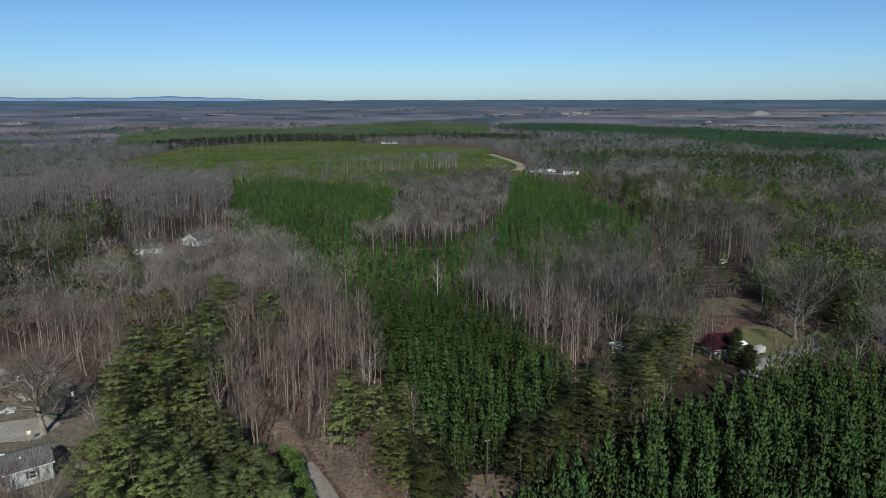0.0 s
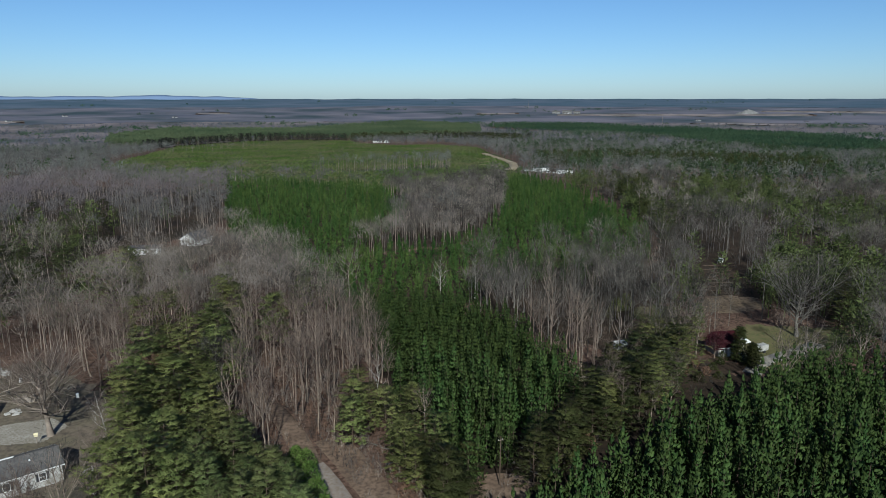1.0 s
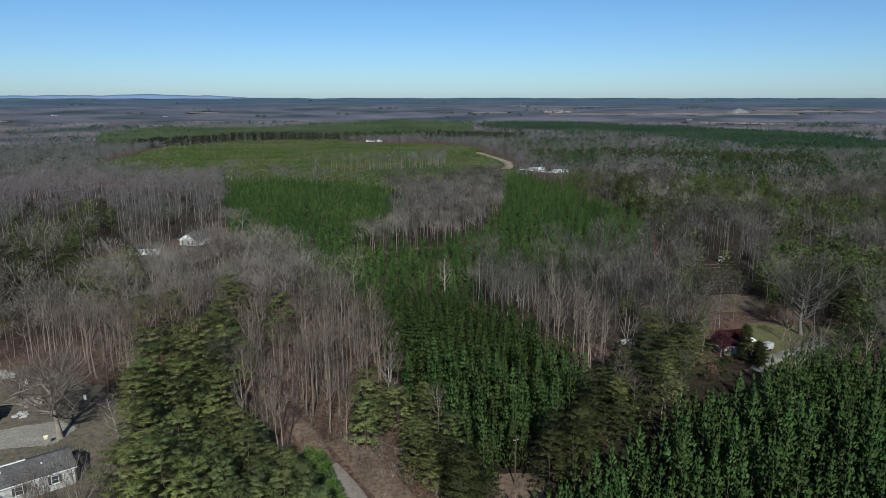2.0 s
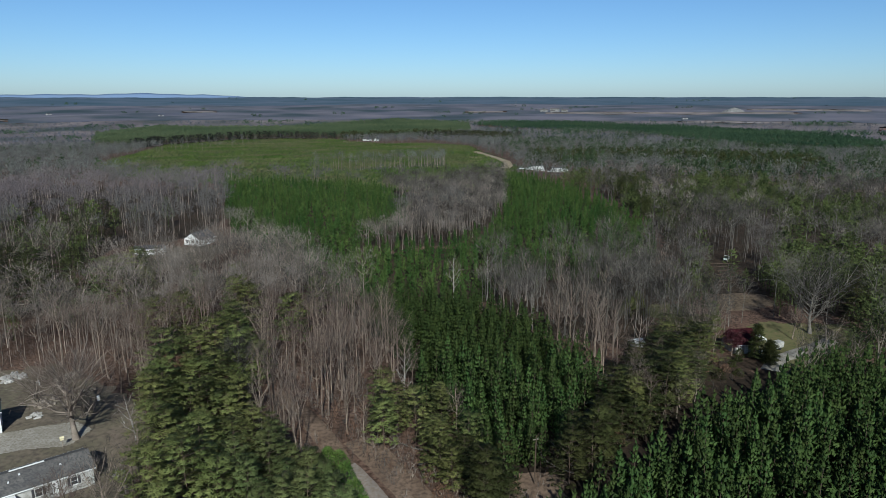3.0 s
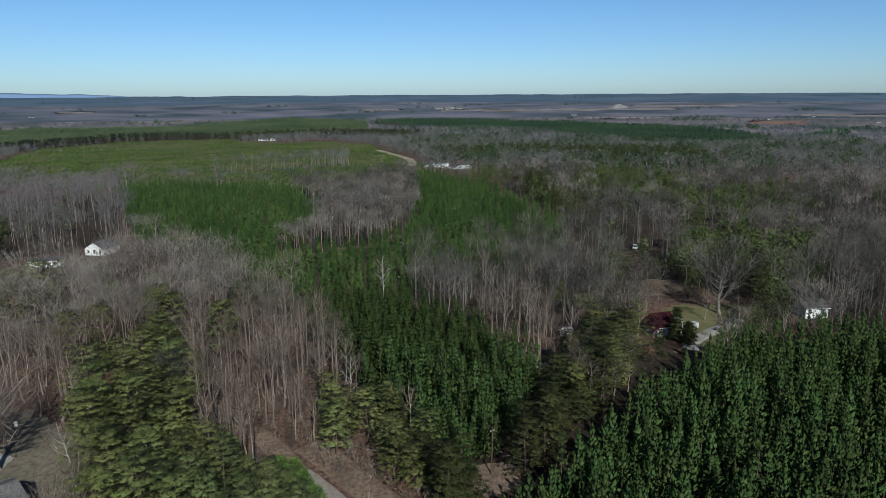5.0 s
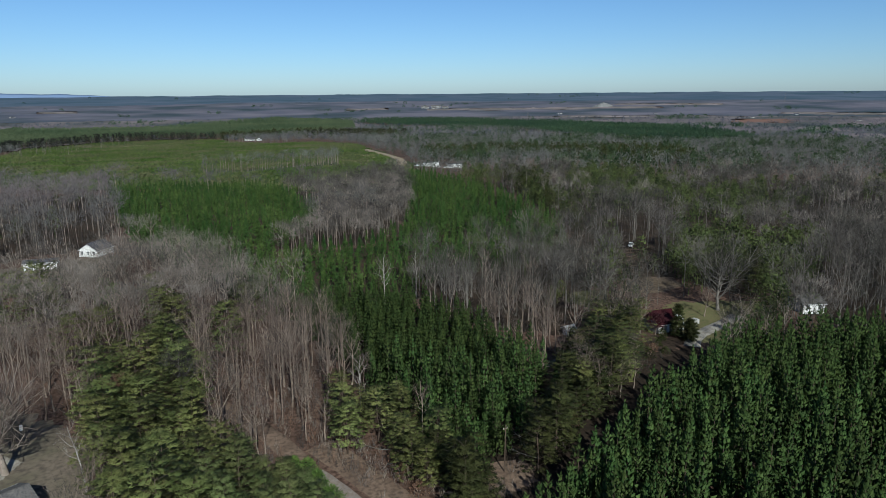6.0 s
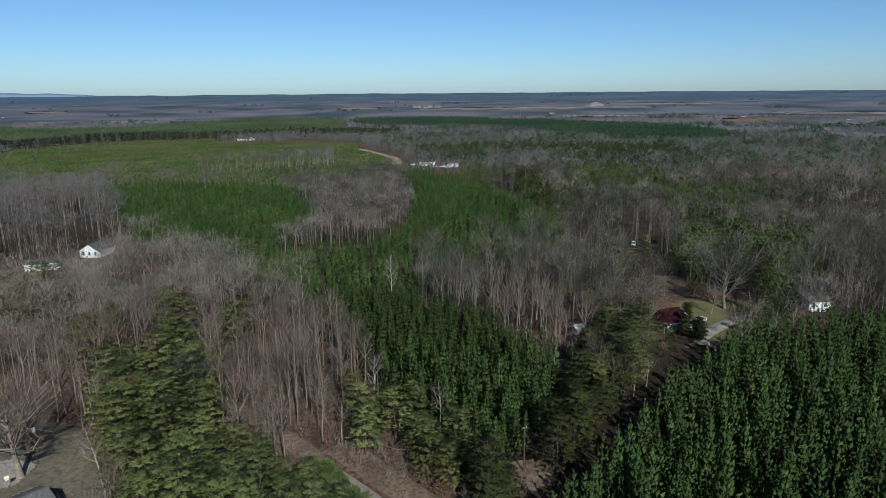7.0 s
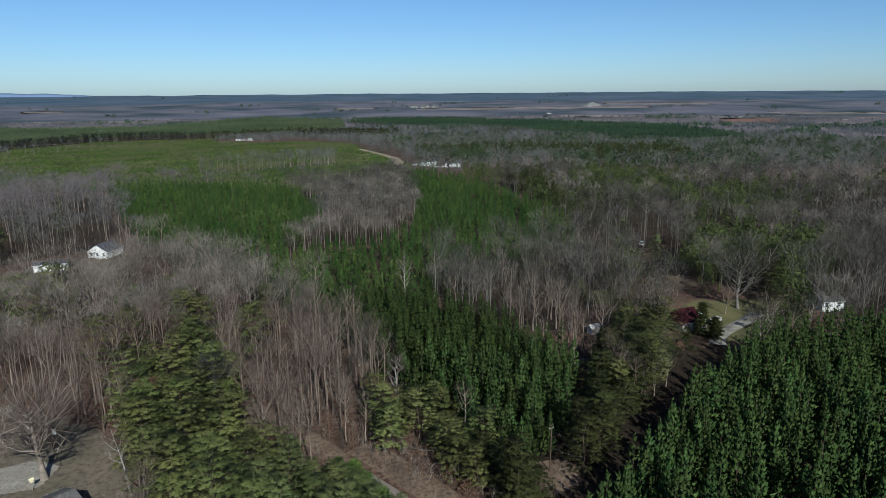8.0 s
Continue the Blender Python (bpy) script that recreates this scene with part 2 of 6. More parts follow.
def inside(poly, x, y):
    x, y = np.asarray(x, float), np.asarray(y, float)
    hit = np.zeros(x.shape, bool)
    for (x0, y0), (x1, y1) in zip(poly, poly[1:] + poly[:1]):
        cross = (y0 > y) != (y1 > y)
        hit ^= cross & (x < (x1 - x0) * (y - y0) / ((y1 - y0) if y1 != y0 else 1e-9) + x0)
    return hit


def mesh_of(name, verts, tris, smooth=False, normals=None):
    """A mesh from arrays of vertices and of faces (triangles or quads); normals: one for each vertex, for soft clumps of needles."""
    verts, tris = np.ascontiguousarray(verts, np.float32), np.ascontiguousarray(tris, np.int32)
    me = bpy.data.meshes.new(name)
    n, k = tris.shape
    me.vertices.add(len(verts))
    me.vertices.foreach_set("co", verts.ravel())
    me.loops.add(n * k)
    me.loops.foreach_set("vertex_index", tris.ravel())
    me.polygons.add(n)
    me.polygons.foreach_set("loop_start", np.arange(0, n * k, k, dtype=np.int32))
    if smooth or normals is not None:
        me.polygons.foreach_set("use_smooth", np.ones(n, bool))
    me.update(calc_edges=True)
    if normals is not None:
        me.normals_split_custom_set_from_vertices(np.asarray(normals, np.float32))
    return me


def child(ob, parent):
    ob.parent = parent
    return ob


def part(name, bm, material, parent, label=""):
    """Links a bmesh as one mesh object under a thing or a part."""
    me = bpy.data.meshes.new(name)
    bm.normal_update()
    bm.to_mesh(me)
    bm.free()
    me.materials.append(material)
    ob = new(name, me)
    ob.parent = parent
    return tagged(ob, label)


def sheet(name, poly, material, lift, step, label, category, kind="structure"):
    """A thin layer that follows the ground inside a polygon."""
    xs, ys = zip(*poly)
    nx, ny = int((max(xs) - min(xs)) / step) + 2, int((max(ys) - min(ys)) / step) + 2
    gx, gy = np.meshgrid(min(xs) + step * np.arange(nx + 1) - step / 2, min(ys) + step * np.arange(ny + 1) - step / 2)
    rng = np.random.default_rng(5)
    gx, gy = gx + rng.uniform(-0.3, 0.3, gx.shape) * step, gy + rng.uniform(-0.3, 0.3, gy.shape) * step
    cx, cy = (gx[:-1, :-1] + gx[1:, 1:]) / 2, (gy[:-1, :-1] + gy[1:, 1:]) / 2
    keep = inside(poly, cx, cy)
    i, j = np.nonzero(keep)
    w = nx + 1
    quads = np.stack([i * w + j, i * w + j + 1, (i + 1) * w + j + 1, (i + 1) * w + j], 1)
    verts = np.stack([gx.ravel(), gy.ravel(), ground_z(gx, gy).ravel() + lift], 1)
    used, back = np.unique(quads, return_inverse=True)
    me = mesh_of(name, verts[used], back.reshape(quads.shape), True)
    me.materials.append(material)
    return tagged(new(name, me), label, category, kind=kind)


def ribbon(name, line, width, material, lift, label, category):
    """A road that follows the ground along a line, with a low rounded edge."""
    pts = []
    for (x0, y0), (x1, y1) in zip(line, line[1:]):
        n = max(2, int(math.hypot(x1 - x0, y1 - y0) / 2))
        pts += [(x0 + (x1 - x0) * k / n, y0 + (y1 - y0) * k / n) for k in range(n)]
    pts.append(line[-1])
    p = np.array(pts)
    for _ in range(4):
        p[1:-1] = (p[:-2] + 2 * p[1:-1] + p[2:]) / 4
    d = np.gradient(p, axis=0)
    d /= np.linalg.norm(d, axis=1)[:, None]
    side = np.stack([-d[:, 1], d[:, 0]], 1)
    rng = np.random.default_rng(9)
    verts = []
    for s, z in ((-0.54, -0.05), (-0.5, 1), (0, 1.4), (0.5, 1), (0.54, -0.05)):
        q = p + side * s * (width + rng.uniform(-0.25, 0.25, (len(p), 1)) * (abs(s) > 0.1))
        verts.append(np.c_[q, ground_z(q[:, 0], q[:, 1]) + lift * z])
    v = np.concatenate(verts)
    n = len(p)
    quads = [(a * n + k, a * n + k + 1, (a + 1) * n + k + 1, (a + 1) * n + k) for a in range(4) for k in range(n - 1)]
    me = mesh_of(name, v, np.array(quads), True)
    me.materials.append(material)
    return tagged(new(name, me), label, category, kind="structure")


# ---- ground, to the horizon all round ----
radii = np.r_[0, np.geomspace(6, 4960, 150)]
angles = np.radians(np.arange(0, 360, 1.5))
gr, ga = np.meshgrid(radii, angles, indexing="ij")
gx, gy = CX + gr * np.sin(ga), CY + gr * np.cos(ga)
gv = np.stack([gx.ravel(), gy.ravel(), ground_z(gx, gy).ravel()], 1)
na = len(angles)
gq = [(i * na + j, (i + 1) * na + j, (i + 1) * na + (j + 1) % na, i * na + (j + 1) % na) for i in range(len(radii) - 1) for j in range(na)]
me = mesh_of("ground", gv, np.array(gq)[:, ::-1], True)
me.materials.append(M_LITTER)
tagged(new("ground", me), "rolling woodland ground covered in brown leaf litter", "ground", kind="structure")

# mountains on the skyline, the blue of haze put into their colour
az = np.radians(np.arange(-46, -8, 0.4))
crest = 14 + 11 * np.exp(-((np.degrees(az) + 21) / 5.0) ** 2) + 8 * np.exp(-((np.degrees(az) + 33) / 6) ** 2) + 4 * np.exp(-((np.degrees(az) + 44) / 4) ** 2)
crest = (crest + 2.0 * np.sin(np.degrees(az) * 1.1) + 1.2 * np.sin(np.degrees(az) * 2.9)) * np.clip((-9 - np.degrees(az)) / 8, 0, 1)
rv, nz = [], len(az)
for rr, f in ((4880, -0.2), (4900, 0.6), (4920, 1.0), (4940, -0.2)):
    rv.append(np.c_[CX + rr * np.sin(az), rr * np.cos(az), 44 + crest * f * 1.25])
rq = [(a * nz + k, a * nz + k + 1, (a + 1) * nz + k + 1, (a + 1) * nz + k) for a in range(3) for k in range(nz - 1)]
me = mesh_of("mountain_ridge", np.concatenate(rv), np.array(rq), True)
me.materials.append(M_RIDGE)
tagged(new("backdrop", me), "mountain ridge far off on the skyline, coloured pale blue for haze", "mountains", kind="structure")

# ---- stretches of the plan ----
STAND_R = [(2, 72), (13, 80), (19, 84), (32, 97), (41, 105), (52, 112), (64, 121), (75, 126), (92, 127), (110, 126), (110, 92), (80, 68), (40, 52), (8, 60)]
TONGUE = [(-27, 172), (-20, 158), (-15, 141), (-11, 124), (-4, 114), (-3.5, 103), (0, 96), (3, 93), (9, 96), (16, 104), (24, 115), (28, 122), (27, 131), (24, 140), (20, 152), (16, 161), (12, 168), (4, 181), (-20, 184)]
FIELD = [(-136, 442), (-118, 380), (-104, 328), (-86, 274), (-73, 250), (-60, 228), (-48, 209), (-37, 190), (-28, 173), (-20, 184), (5, 179), (9, 196), (20, 203), (32, 208), (44, 206), (52, 214), (66, 222), (76, 237), (85, 275), (88, 330), (86, 392), (74, 455), (61, 500), (46, 450), (31, 330), (16, 268), (4, 254), (-17, 245), (-36, 246), (-28, 262), (-16, 300), (-14, 340), (-22, 366), (-36, 412), (-68, 436), (-104, 447)]
COPSE = [(-37, 246), (-25, 243), (-17, 245), (-6, 251), (4, 254), (16, 268), (31, 330), (44, 436), (24, 428), (1, 404), (-34, 410), (-20, 366), (-12, 340), (-14, 300), (-26, 262)]
YOUNG = [(-378, 829), (-330, 680), (-265, 571), (-205, 497), (-144, 472), (-82, 461), (-43, 420), (1, 408), (24, 432), (55, 473), (72, 560), (80, 640), (85, 750), (76, 882), (66, 1123), (9, 1290), (-71, 1230), (-140, 1330), (-183, 1440), (-290, 1430), (-376, 1393), (-428, 1300), (-468, 1255), (-440, 1100), (-389, 917)]
HEDGE = [(-97, 570), (-60, 572), (-33, 596), (14, 628), (17, 700), (8, 722), (-5, 668), (-40, 622), (-66, 594), (-99, 588)]
STANDARDS = [(-500, 1150), (-420, 980), (-330, 1000), (-300, 1250), (-330, 1330), (-440, 1270)]
ROUGH_STRIP = [(-150, 1225), (-90, 1285), (-50, 1280), (5, 1400), (110, 1476), (130, 1530), (0, 1475), (-60, 1380), (-150, 1320)]
FARPINE = [(-560, 1180), (-492, 1196), (-476, 1270), (-435, 1316), (-381, 1409), (-292, 1446), (-183, 1456), (-60, 1500), (30, 1560), (120, 1700), (140, 2050), (-78, 2300), (-253, 2094), (-359, 1820), (-550, 1790), (-705, 1900), (-700, 1500)]
FARPINE_R = [(150, 2090), (290, 2250), (456, 2230), (673, 2015), (826, 1761), (880, 1566), (874, 1331), (770, 1060), (687, 1004), (590, 973), (539, 1054), (509, 1211), (500, 1508), (383, 1745)]
ROUGH_LAND = [(-190, 1220), (60, 1200), (230, 1290), (230, 1600), (40, 1580), (-60, 1510), (-190, 1465)]
WILD_NEAR = [(-66, 134), (-64, 142), (-57, 147), (-49, 151), (-43, 134), (-41, 118), (-38, 106), (-33, 99), (-27, 92), (-20, 82), (-18, 68), (-38, 66), (-46, 76), (-50, 86), (-54, 100), (-59, 116)]
WILD_C1 = [(-21, 120), (-12, 128), (-6, 120), (-5, 103), (1, 94), (3, 84), (-2, 80), (-10, 95), (-17, 104)]
WILD_C2 = [(11, 102), (19, 106), (19, 96), (15, 88), (8, 88)]
WILD_C3 = [(-5, 88), (4, 88), (1, 77), (-6, 77)]
WILD_PR7 = [(25, 127), (33, 138), (43, 141), (52, 136), (44, 121), (32, 110), (22, 101), (14, 94), (8, 94), (14, 104), (21, 114)]
WILD_C4 = [(43, 142), (46, 150), (52, 152), (60, 147), (62, 141), (52, 136)]
PINE_MIX = [
    [(-164, 253), (-153, 314), (-110, 237), (-106, 212), (-140, 211)],
    [(-128, 191), (-113, 194), (-91, 173), (-113, 164)],
    [(100, 700), (125, 645), (177, 725), (215, 675), (257, 630), (275, 550), (330, 550), (413, 711), (386, 763), (308, 747), (241, 760), (181, 790), (119, 800)],
    [(106, 423), (135, 424), (98, 310), (88, 292)],
    [(150, 425), (232, 478), (191, 329), (121, 299)],
    [(186, 308), (226, 330), (175, 257), (144, 244)],
    [(110, 174), (124, 178), (120, 160), (112, 160)],
    [(10, 1500), (70, 1480), (220, 1470), (230, 1560), (60, 1580)],
]
YARD = [(-125, 95), (-112, 140), (-92, 146), (-80, 138), (-66, 126), (-60, 116), (-55, 98), (-56, 84), (-75, 78), (-110, 80)]
CLEARING = [(69, 180), (80, 177), (91, 182), (92, 191), (82, 194), (73, 188)]
GLADE = [(49, 176), (56, 184), (66, 184), (63, 175), (55, 171)]
STUMPS = [(75, 194), (89, 192), (101, 222), (88, 226)]
LAWN = [(67, 152), (66, 143), (72, 136), (84, 144), (100, 156), (104, 164), (92, 166), (80, 168), (68, 162)]
HOUSE_PLOTS = [[(58, 137), (71, 136), (73, 153), (60, 153)], [(-101, 222), (-84, 222), (-82, 272), (-106, 275)], [(-120, 206), (-101, 208), (-101, 256), (-122, 256)], [(104, 146), (117, 144), (119, 160), (106, 162)],
               [(34, 141), (44, 141), (46, 156), (36, 156)], [(102, 132), (119, 128), (120, 148), (104, 150)], [(68, 560), (110, 540), (116, 575), (76, 610)], [(240, 1400), (340, 1370), (350, 1430), (250, 1470)]]
RIDE = [(8, 94), (15, 103), (20, 114), (26, 124), (31, 135)]
ROAD = [(-8, 62), (-13, 80), (-17.6, 92), (-20.8, 98), (-23.4, 101.8)]
TRACK = [(-23.2, 101.4), (-28, 112), (-33, 121), (-41, 131)]
SAND = [(63, 585), (76, 650), (83, 720), (79, 790), (72, 850), (66, 900)]
BARE = [(-4, 78), (9, 80), (10, 98), (1, 100), (-3, 92)]
GAP = [(74, 196), (90, 194), (101, 222), (88, 226)]
OPEN = [(60, 142), (66, 138), (100, 160), (102, 164), (92, 168), (80, 170), (68, 164)]
OPEN_FRONT = [(60, 169), (67, 166), (82, 171), (90, 180), (74, 181), (66, 176)]
CLEAR = [OPEN_FRONT, GLADE, YARD, CLEARING, LAWN, OPEN, BARE, GAP, *HOUSE_PLOTS]

sheet("yard", YARD, M_YARD, 0.05, 2.0, "worn brown yard of dirt and thin winter grass", "yard")
sheet("gravel_drive", [(-120, 100), (-92, 112), (-81, 117), (-75, 119), (-70.5, 116), (-72, 110), (-79, 109), (-92, 103), (-112, 94)], M_GRAVEL, 0.10, 0.3, "pale grey gravel driveway beside the house", "driveway")
sheet("house_yard", [(-124, 228), (-112, 222), (-100, 224), (-86, 236), (-82, 262), (-104, 258), (-122, 248)], M_YARD, 0.06, 2.0, "bare tan yard round a house in the woods", "yard")
sheet("clearing", CLEARING, M_TAN, 0.05, 1.0, "tan bare clearing with thin winter grass among trees", "clearing")
sheet("glade", GLADE, M_GRASS, 0.06, 1.0, "patch of pale winter grass among trees", "grass")
sheet("stump_bank", STUMPS, M_LITTER_SHADE, 0.06, 2.0, "bare brown cleared strip in the woods", "soil")
sheet("lane_end", [(48, 129), (60, 134), (66, 141), (62, 146), (54, 143), (46, 136)], M_LITTER_SHADE, 0.07, 1.5, "brown litter and brush at the lane end, darkened for shade", "ground")
sheet("lawn", LAWN, M_LAWN, 0.06, 1.5, "mown pale green lawn behind the pines", "lawn")
ribbon("driveway", [(66, 137), (69, 142), (76, 146), (84, 150), (90, 154)], 3.6, M_GRAVEL, 0.10, "pale curved driveway across the lawn", "driveway")
ribbon("road", ROAD, 4.0, M_ASPHALT, 0.09, "worn grey asphalt lane ending in the woods", "road")
ribbon("track", TRACK, 3.6, M_DIRT, 0.07, "tan dirt track leading on from the lane", "track")
ribbon("verge", [(0, 62), (-5, 80), (-11, 92), (-17, 103), (-22, 111)], 5.0, M_DIRT, 0.05, "leaf-strewn tan verge beside the lane", "verge")
sheet("pine_floor", [(-1, 78), (2, 72), (13, 80), (32, 97), (52, 112), (64, 121), (72, 127), (66, 138), (52, 133), (37, 121), (23, 110), (6, 94)], M_NEEDLE_SHADE, 0.05, 1.5, "needle litter beside planted pines, their shade put into its colour", "ground")
sheet("woodland_floor", [(14, 170), (10, 186), (14, 205), (30, 214), (52, 212), (75, 228), (92, 280), (100, 360), (112, 430), (180, 470), (330, 400), (300, 230), (190, 150), (120, 118), (112, 142), (104, 166), (92, 192), (70, 196), (50, 170), (40, 152), (26, 158)], M_LITTER_SHADE, 0.03, 3.0, "brown litter of needles and leaves under mixed woods, darkened for shade", "ground")
sheet("woodland_floor", [(-200, 225), (-125, 205), (-126, 258), (-100, 280), (-106, 330), (-138, 440), (-260, 480), (-320, 340)], M_LITTER_SHADE, 0.03, 5.0, "brown leaf litter under bare woods, darkened for shade", "ground")
sheet("woodland_floor", [(x, y + 6) for x, y in COPSE], M_LITTER_SHADE, 0.05, 5.0, "brown leaf litter under a copse, darkened for shade", "ground")
sheet("pine_floor", [(72, 127), (92, 129), (112, 128), (112, 92), (92, 84), (75, 110)], M_NEEDLE_SHADE, 0.08, 2.5, "needle litter darkened for shade under planted pines", "ground")
sheet("pine_floor", TONGUE, M_NEEDLE_SHADE, 0.05, 2.5, "needle litter darkened for shade under a strip of planted pines", "ground")
sheet("pine_floor", FIELD, M_LITTER_SHADE, 0.12, 6.0, "litter between rows of young pines, darkened for shade", "ground")
sheet("young_field", YOUNG, M_YOUNG, 0.35, 14.0, "rough yellow-green field of young planted pines", "field")
sheet("dirt_pull_off", [(-1, 89), (7, 90), (11, 92), (12.5, 97), (9, 99), (4, 99), (-1, 96)], M_DIRT, 0.07, 0.8, "small patch of bare tan soil beside a pole", "soil")
ribbon("sand_road", SAND, 8.0, M_SAND, 1.2, "pale sandy track over the rise", "track")
for k, (x, y, w) in enumerate(((42, 690, 13), (52, 735, 11), (34, 640, 9), (58, 790, 10), (-300, 1290, 30), (-255, 1330, 18))):
    sheet("bare_patch", [(x - w, y), (x - w * 0.3, y + 16), (x + w, y + 22), (x + w * 0.8, y + 10), (x, y - 6)], M_SAND, 0.5, 2.5, "scraped sandy streak in the young field", "soil")


def sector(a0, a1, r0, r1, steps=14):
    """A stretch of land between two bearings and two distances."""
    fwd = [(CX + r0 * math.sin(radians(a)), r0 * math.cos(radians(a))) for a in np.linspace(a0, a1, steps)]
    return fwd + [(CX + r1 * math.sin(radians(a)), r1 * math.cos(radians(a))) for a in np.linspace(a1, a0, steps)]


FAR_FIELDS = [sector(10.5, 29.5, 2840, 3010), sector(21, 28.5, 2290, 2370), sector(4, 7.5, 2950, 3080), sector(-18.5, -16, 2950, 3120), sector(26, 34, 3150, 3300), sector(34.5, 38.5, 2080, 2230), sector(-36, -30, 2500, 2620), sector(38, 48, 2500, 2600)]
for k, poly in enumerate(FAR_FIELDS):
    sheet("far_field", poly, M_RED if k == 5 else M_FIELD, 2.9, 40, "bare red clay field far off" if k == 5 else "pale fallow field far off among woods", "field")
sheet("dirt_pad", [(240, 1405), (345, 1375), (350, 1400), (250, 1432)], M_SAND, 1.0, 12, "pale bare pad in front of far houses", "soil")


# ---- trees ----
class Bag:
    """Collects tubes and blades of one mesh."""

    def __init__(self, seed):
        self.v, self.f, self.n, self.rng = [], [], 0, np.random.default_rng(seed)

    def add(self, v, f):
        self.v.append(v)
        self.f.append(f + self.n)
        self.n += len(v)

    def tube(self, pts, radii, sides):
        pts = np.asarray(pts, float)
        d = np.gradient(pts, axis=0)
        d /= np.linalg.norm(d, axis=1)[:, None] + 1e-9
        a = np.cross(d, (0.31, 0.87, 0.38))
        a /= np.linalg.norm(a, axis=1)[:, None] + 1e-9
        b = np.cross(d, a)
        t = np.arange(sides) * 2 * np.pi / sides
        ring = pts[:, None] + np.asarray(radii)[:, None, None] * (np.cos(t)[None, :, None] * a[:, None] + np.sin(t)[None, :, None] * b[:, None])
        k, j = np.meshgrid(np.arange(len(pts) - 1), np.arange(sides), indexing="ij")
        j2 = (j + 1) % sides
        q = np.stack([k * sides + j, k * sides + j2, (k + 1) * sides + j2, (k + 1) * sides + j], -1).reshape(-1, 4)
        self.add(ring.reshape(-1, 3), np.concatenate([q[:, [0, 1, 2]], q[:, [0, 2, 3]]]))

    def blades(self, base, way, length, width, flat=False, out=None):
        """Narrow three-cornered blades from base along way; flat: lying level; out: the way their faces turn."""
        base, way = np.asarray(base, float), np.asarray(way, float)
        n = len(base)
        way = way / (np.linalg.norm(way, axis=1)[:, None] + 1e-9)
        side = np.cross(way, self.rng.normal(size=(n, 3)) * (0.35 if flat else 1) + np.array([0, 0, 1.0 if flat else 0]))
        if out is not None:
            side = np.cross(way, out + self.rng.normal(size=(n, 3)) * 0.3)
        side /= np.linalg.norm(side, axis=1)[:, None] + 1e-9
        w = (np.broadcast_to(width, n) / 2)[:, None]
        tip = base + way * np.broadcast_to(length, n)[:, None]
        v = np.stack([base - side * w, base + side * w, tip], 1).reshape(-1, 3)
        self.add(v, np.arange(3 * n).reshape(-1, 3))

    def spindles(self, heart, way, radius):
        """Small uneven eight-sided lumps drawn out along way."""
        n = len(heart)
        w = way / np.linalg.norm(way, axis=1)[:, None]
        a = np.cross(w, self.rng.normal(size=(n, 3)))
        a /= np.linalg.norm(a, axis=1)[:, None]
        c = np.cross(w, a)
        v = np.stack([a * 0.5, c * 0.5, -a * 0.5, -c * 0.5, w * 1.5, -w * 0.9], 1) + self.rng.normal(0, 0.1, (n, 6, 3))
        v = heart[:, None] + v * (radius[:, None] * self.rng.uniform(0.75, 1.25, (n, 6)))[:, :, None]
        f = np.array([(0, 1, 4), (1, 2, 4), (2, 3, 4), (3, 0, 4), (1, 0, 5), (2, 1, 5), (3, 2, 5), (0, 3, 5)])
        self.add(v.reshape(-1, 3), (f[None] + 6 * np.arange(n)[:, None, None]).reshape(-1, 3))

    def arrays(self):
        return np.concatenate(self.v), np.concatenate(self.f)


def fuzz(bag, h, spread, low, n, length, width):
    """Fine twigs that fill the dome of a leafless crown, most of them near its outside."""
    r = bag.rng
    d = r.normal(size=(n, 3))
    d /= np.linalg.norm(d, axis=1)[:, None]
    d[:, 2] = np.where(d[:, 2] < -0.35, -d[:, 2], d[:, 2])
    mid = np.array([0, 0, h * (1 + low) * 0.485])
    base = mid + d * np.array([spread * 1.1, spread * 1.1, h * (1 - low) * 0.47]) * (r.uniform(0.12, 1, n) ** 0.4)[:, None]
    bag.blades(base, d * 0.6 + r.normal(0, 0.42, (n, 3)) + np.array([0, 0, 0.5]), length * r.uniform(0.5, 1.3, n), width * r.uniform(0.6, 1.5, n), False, d * 0.8)


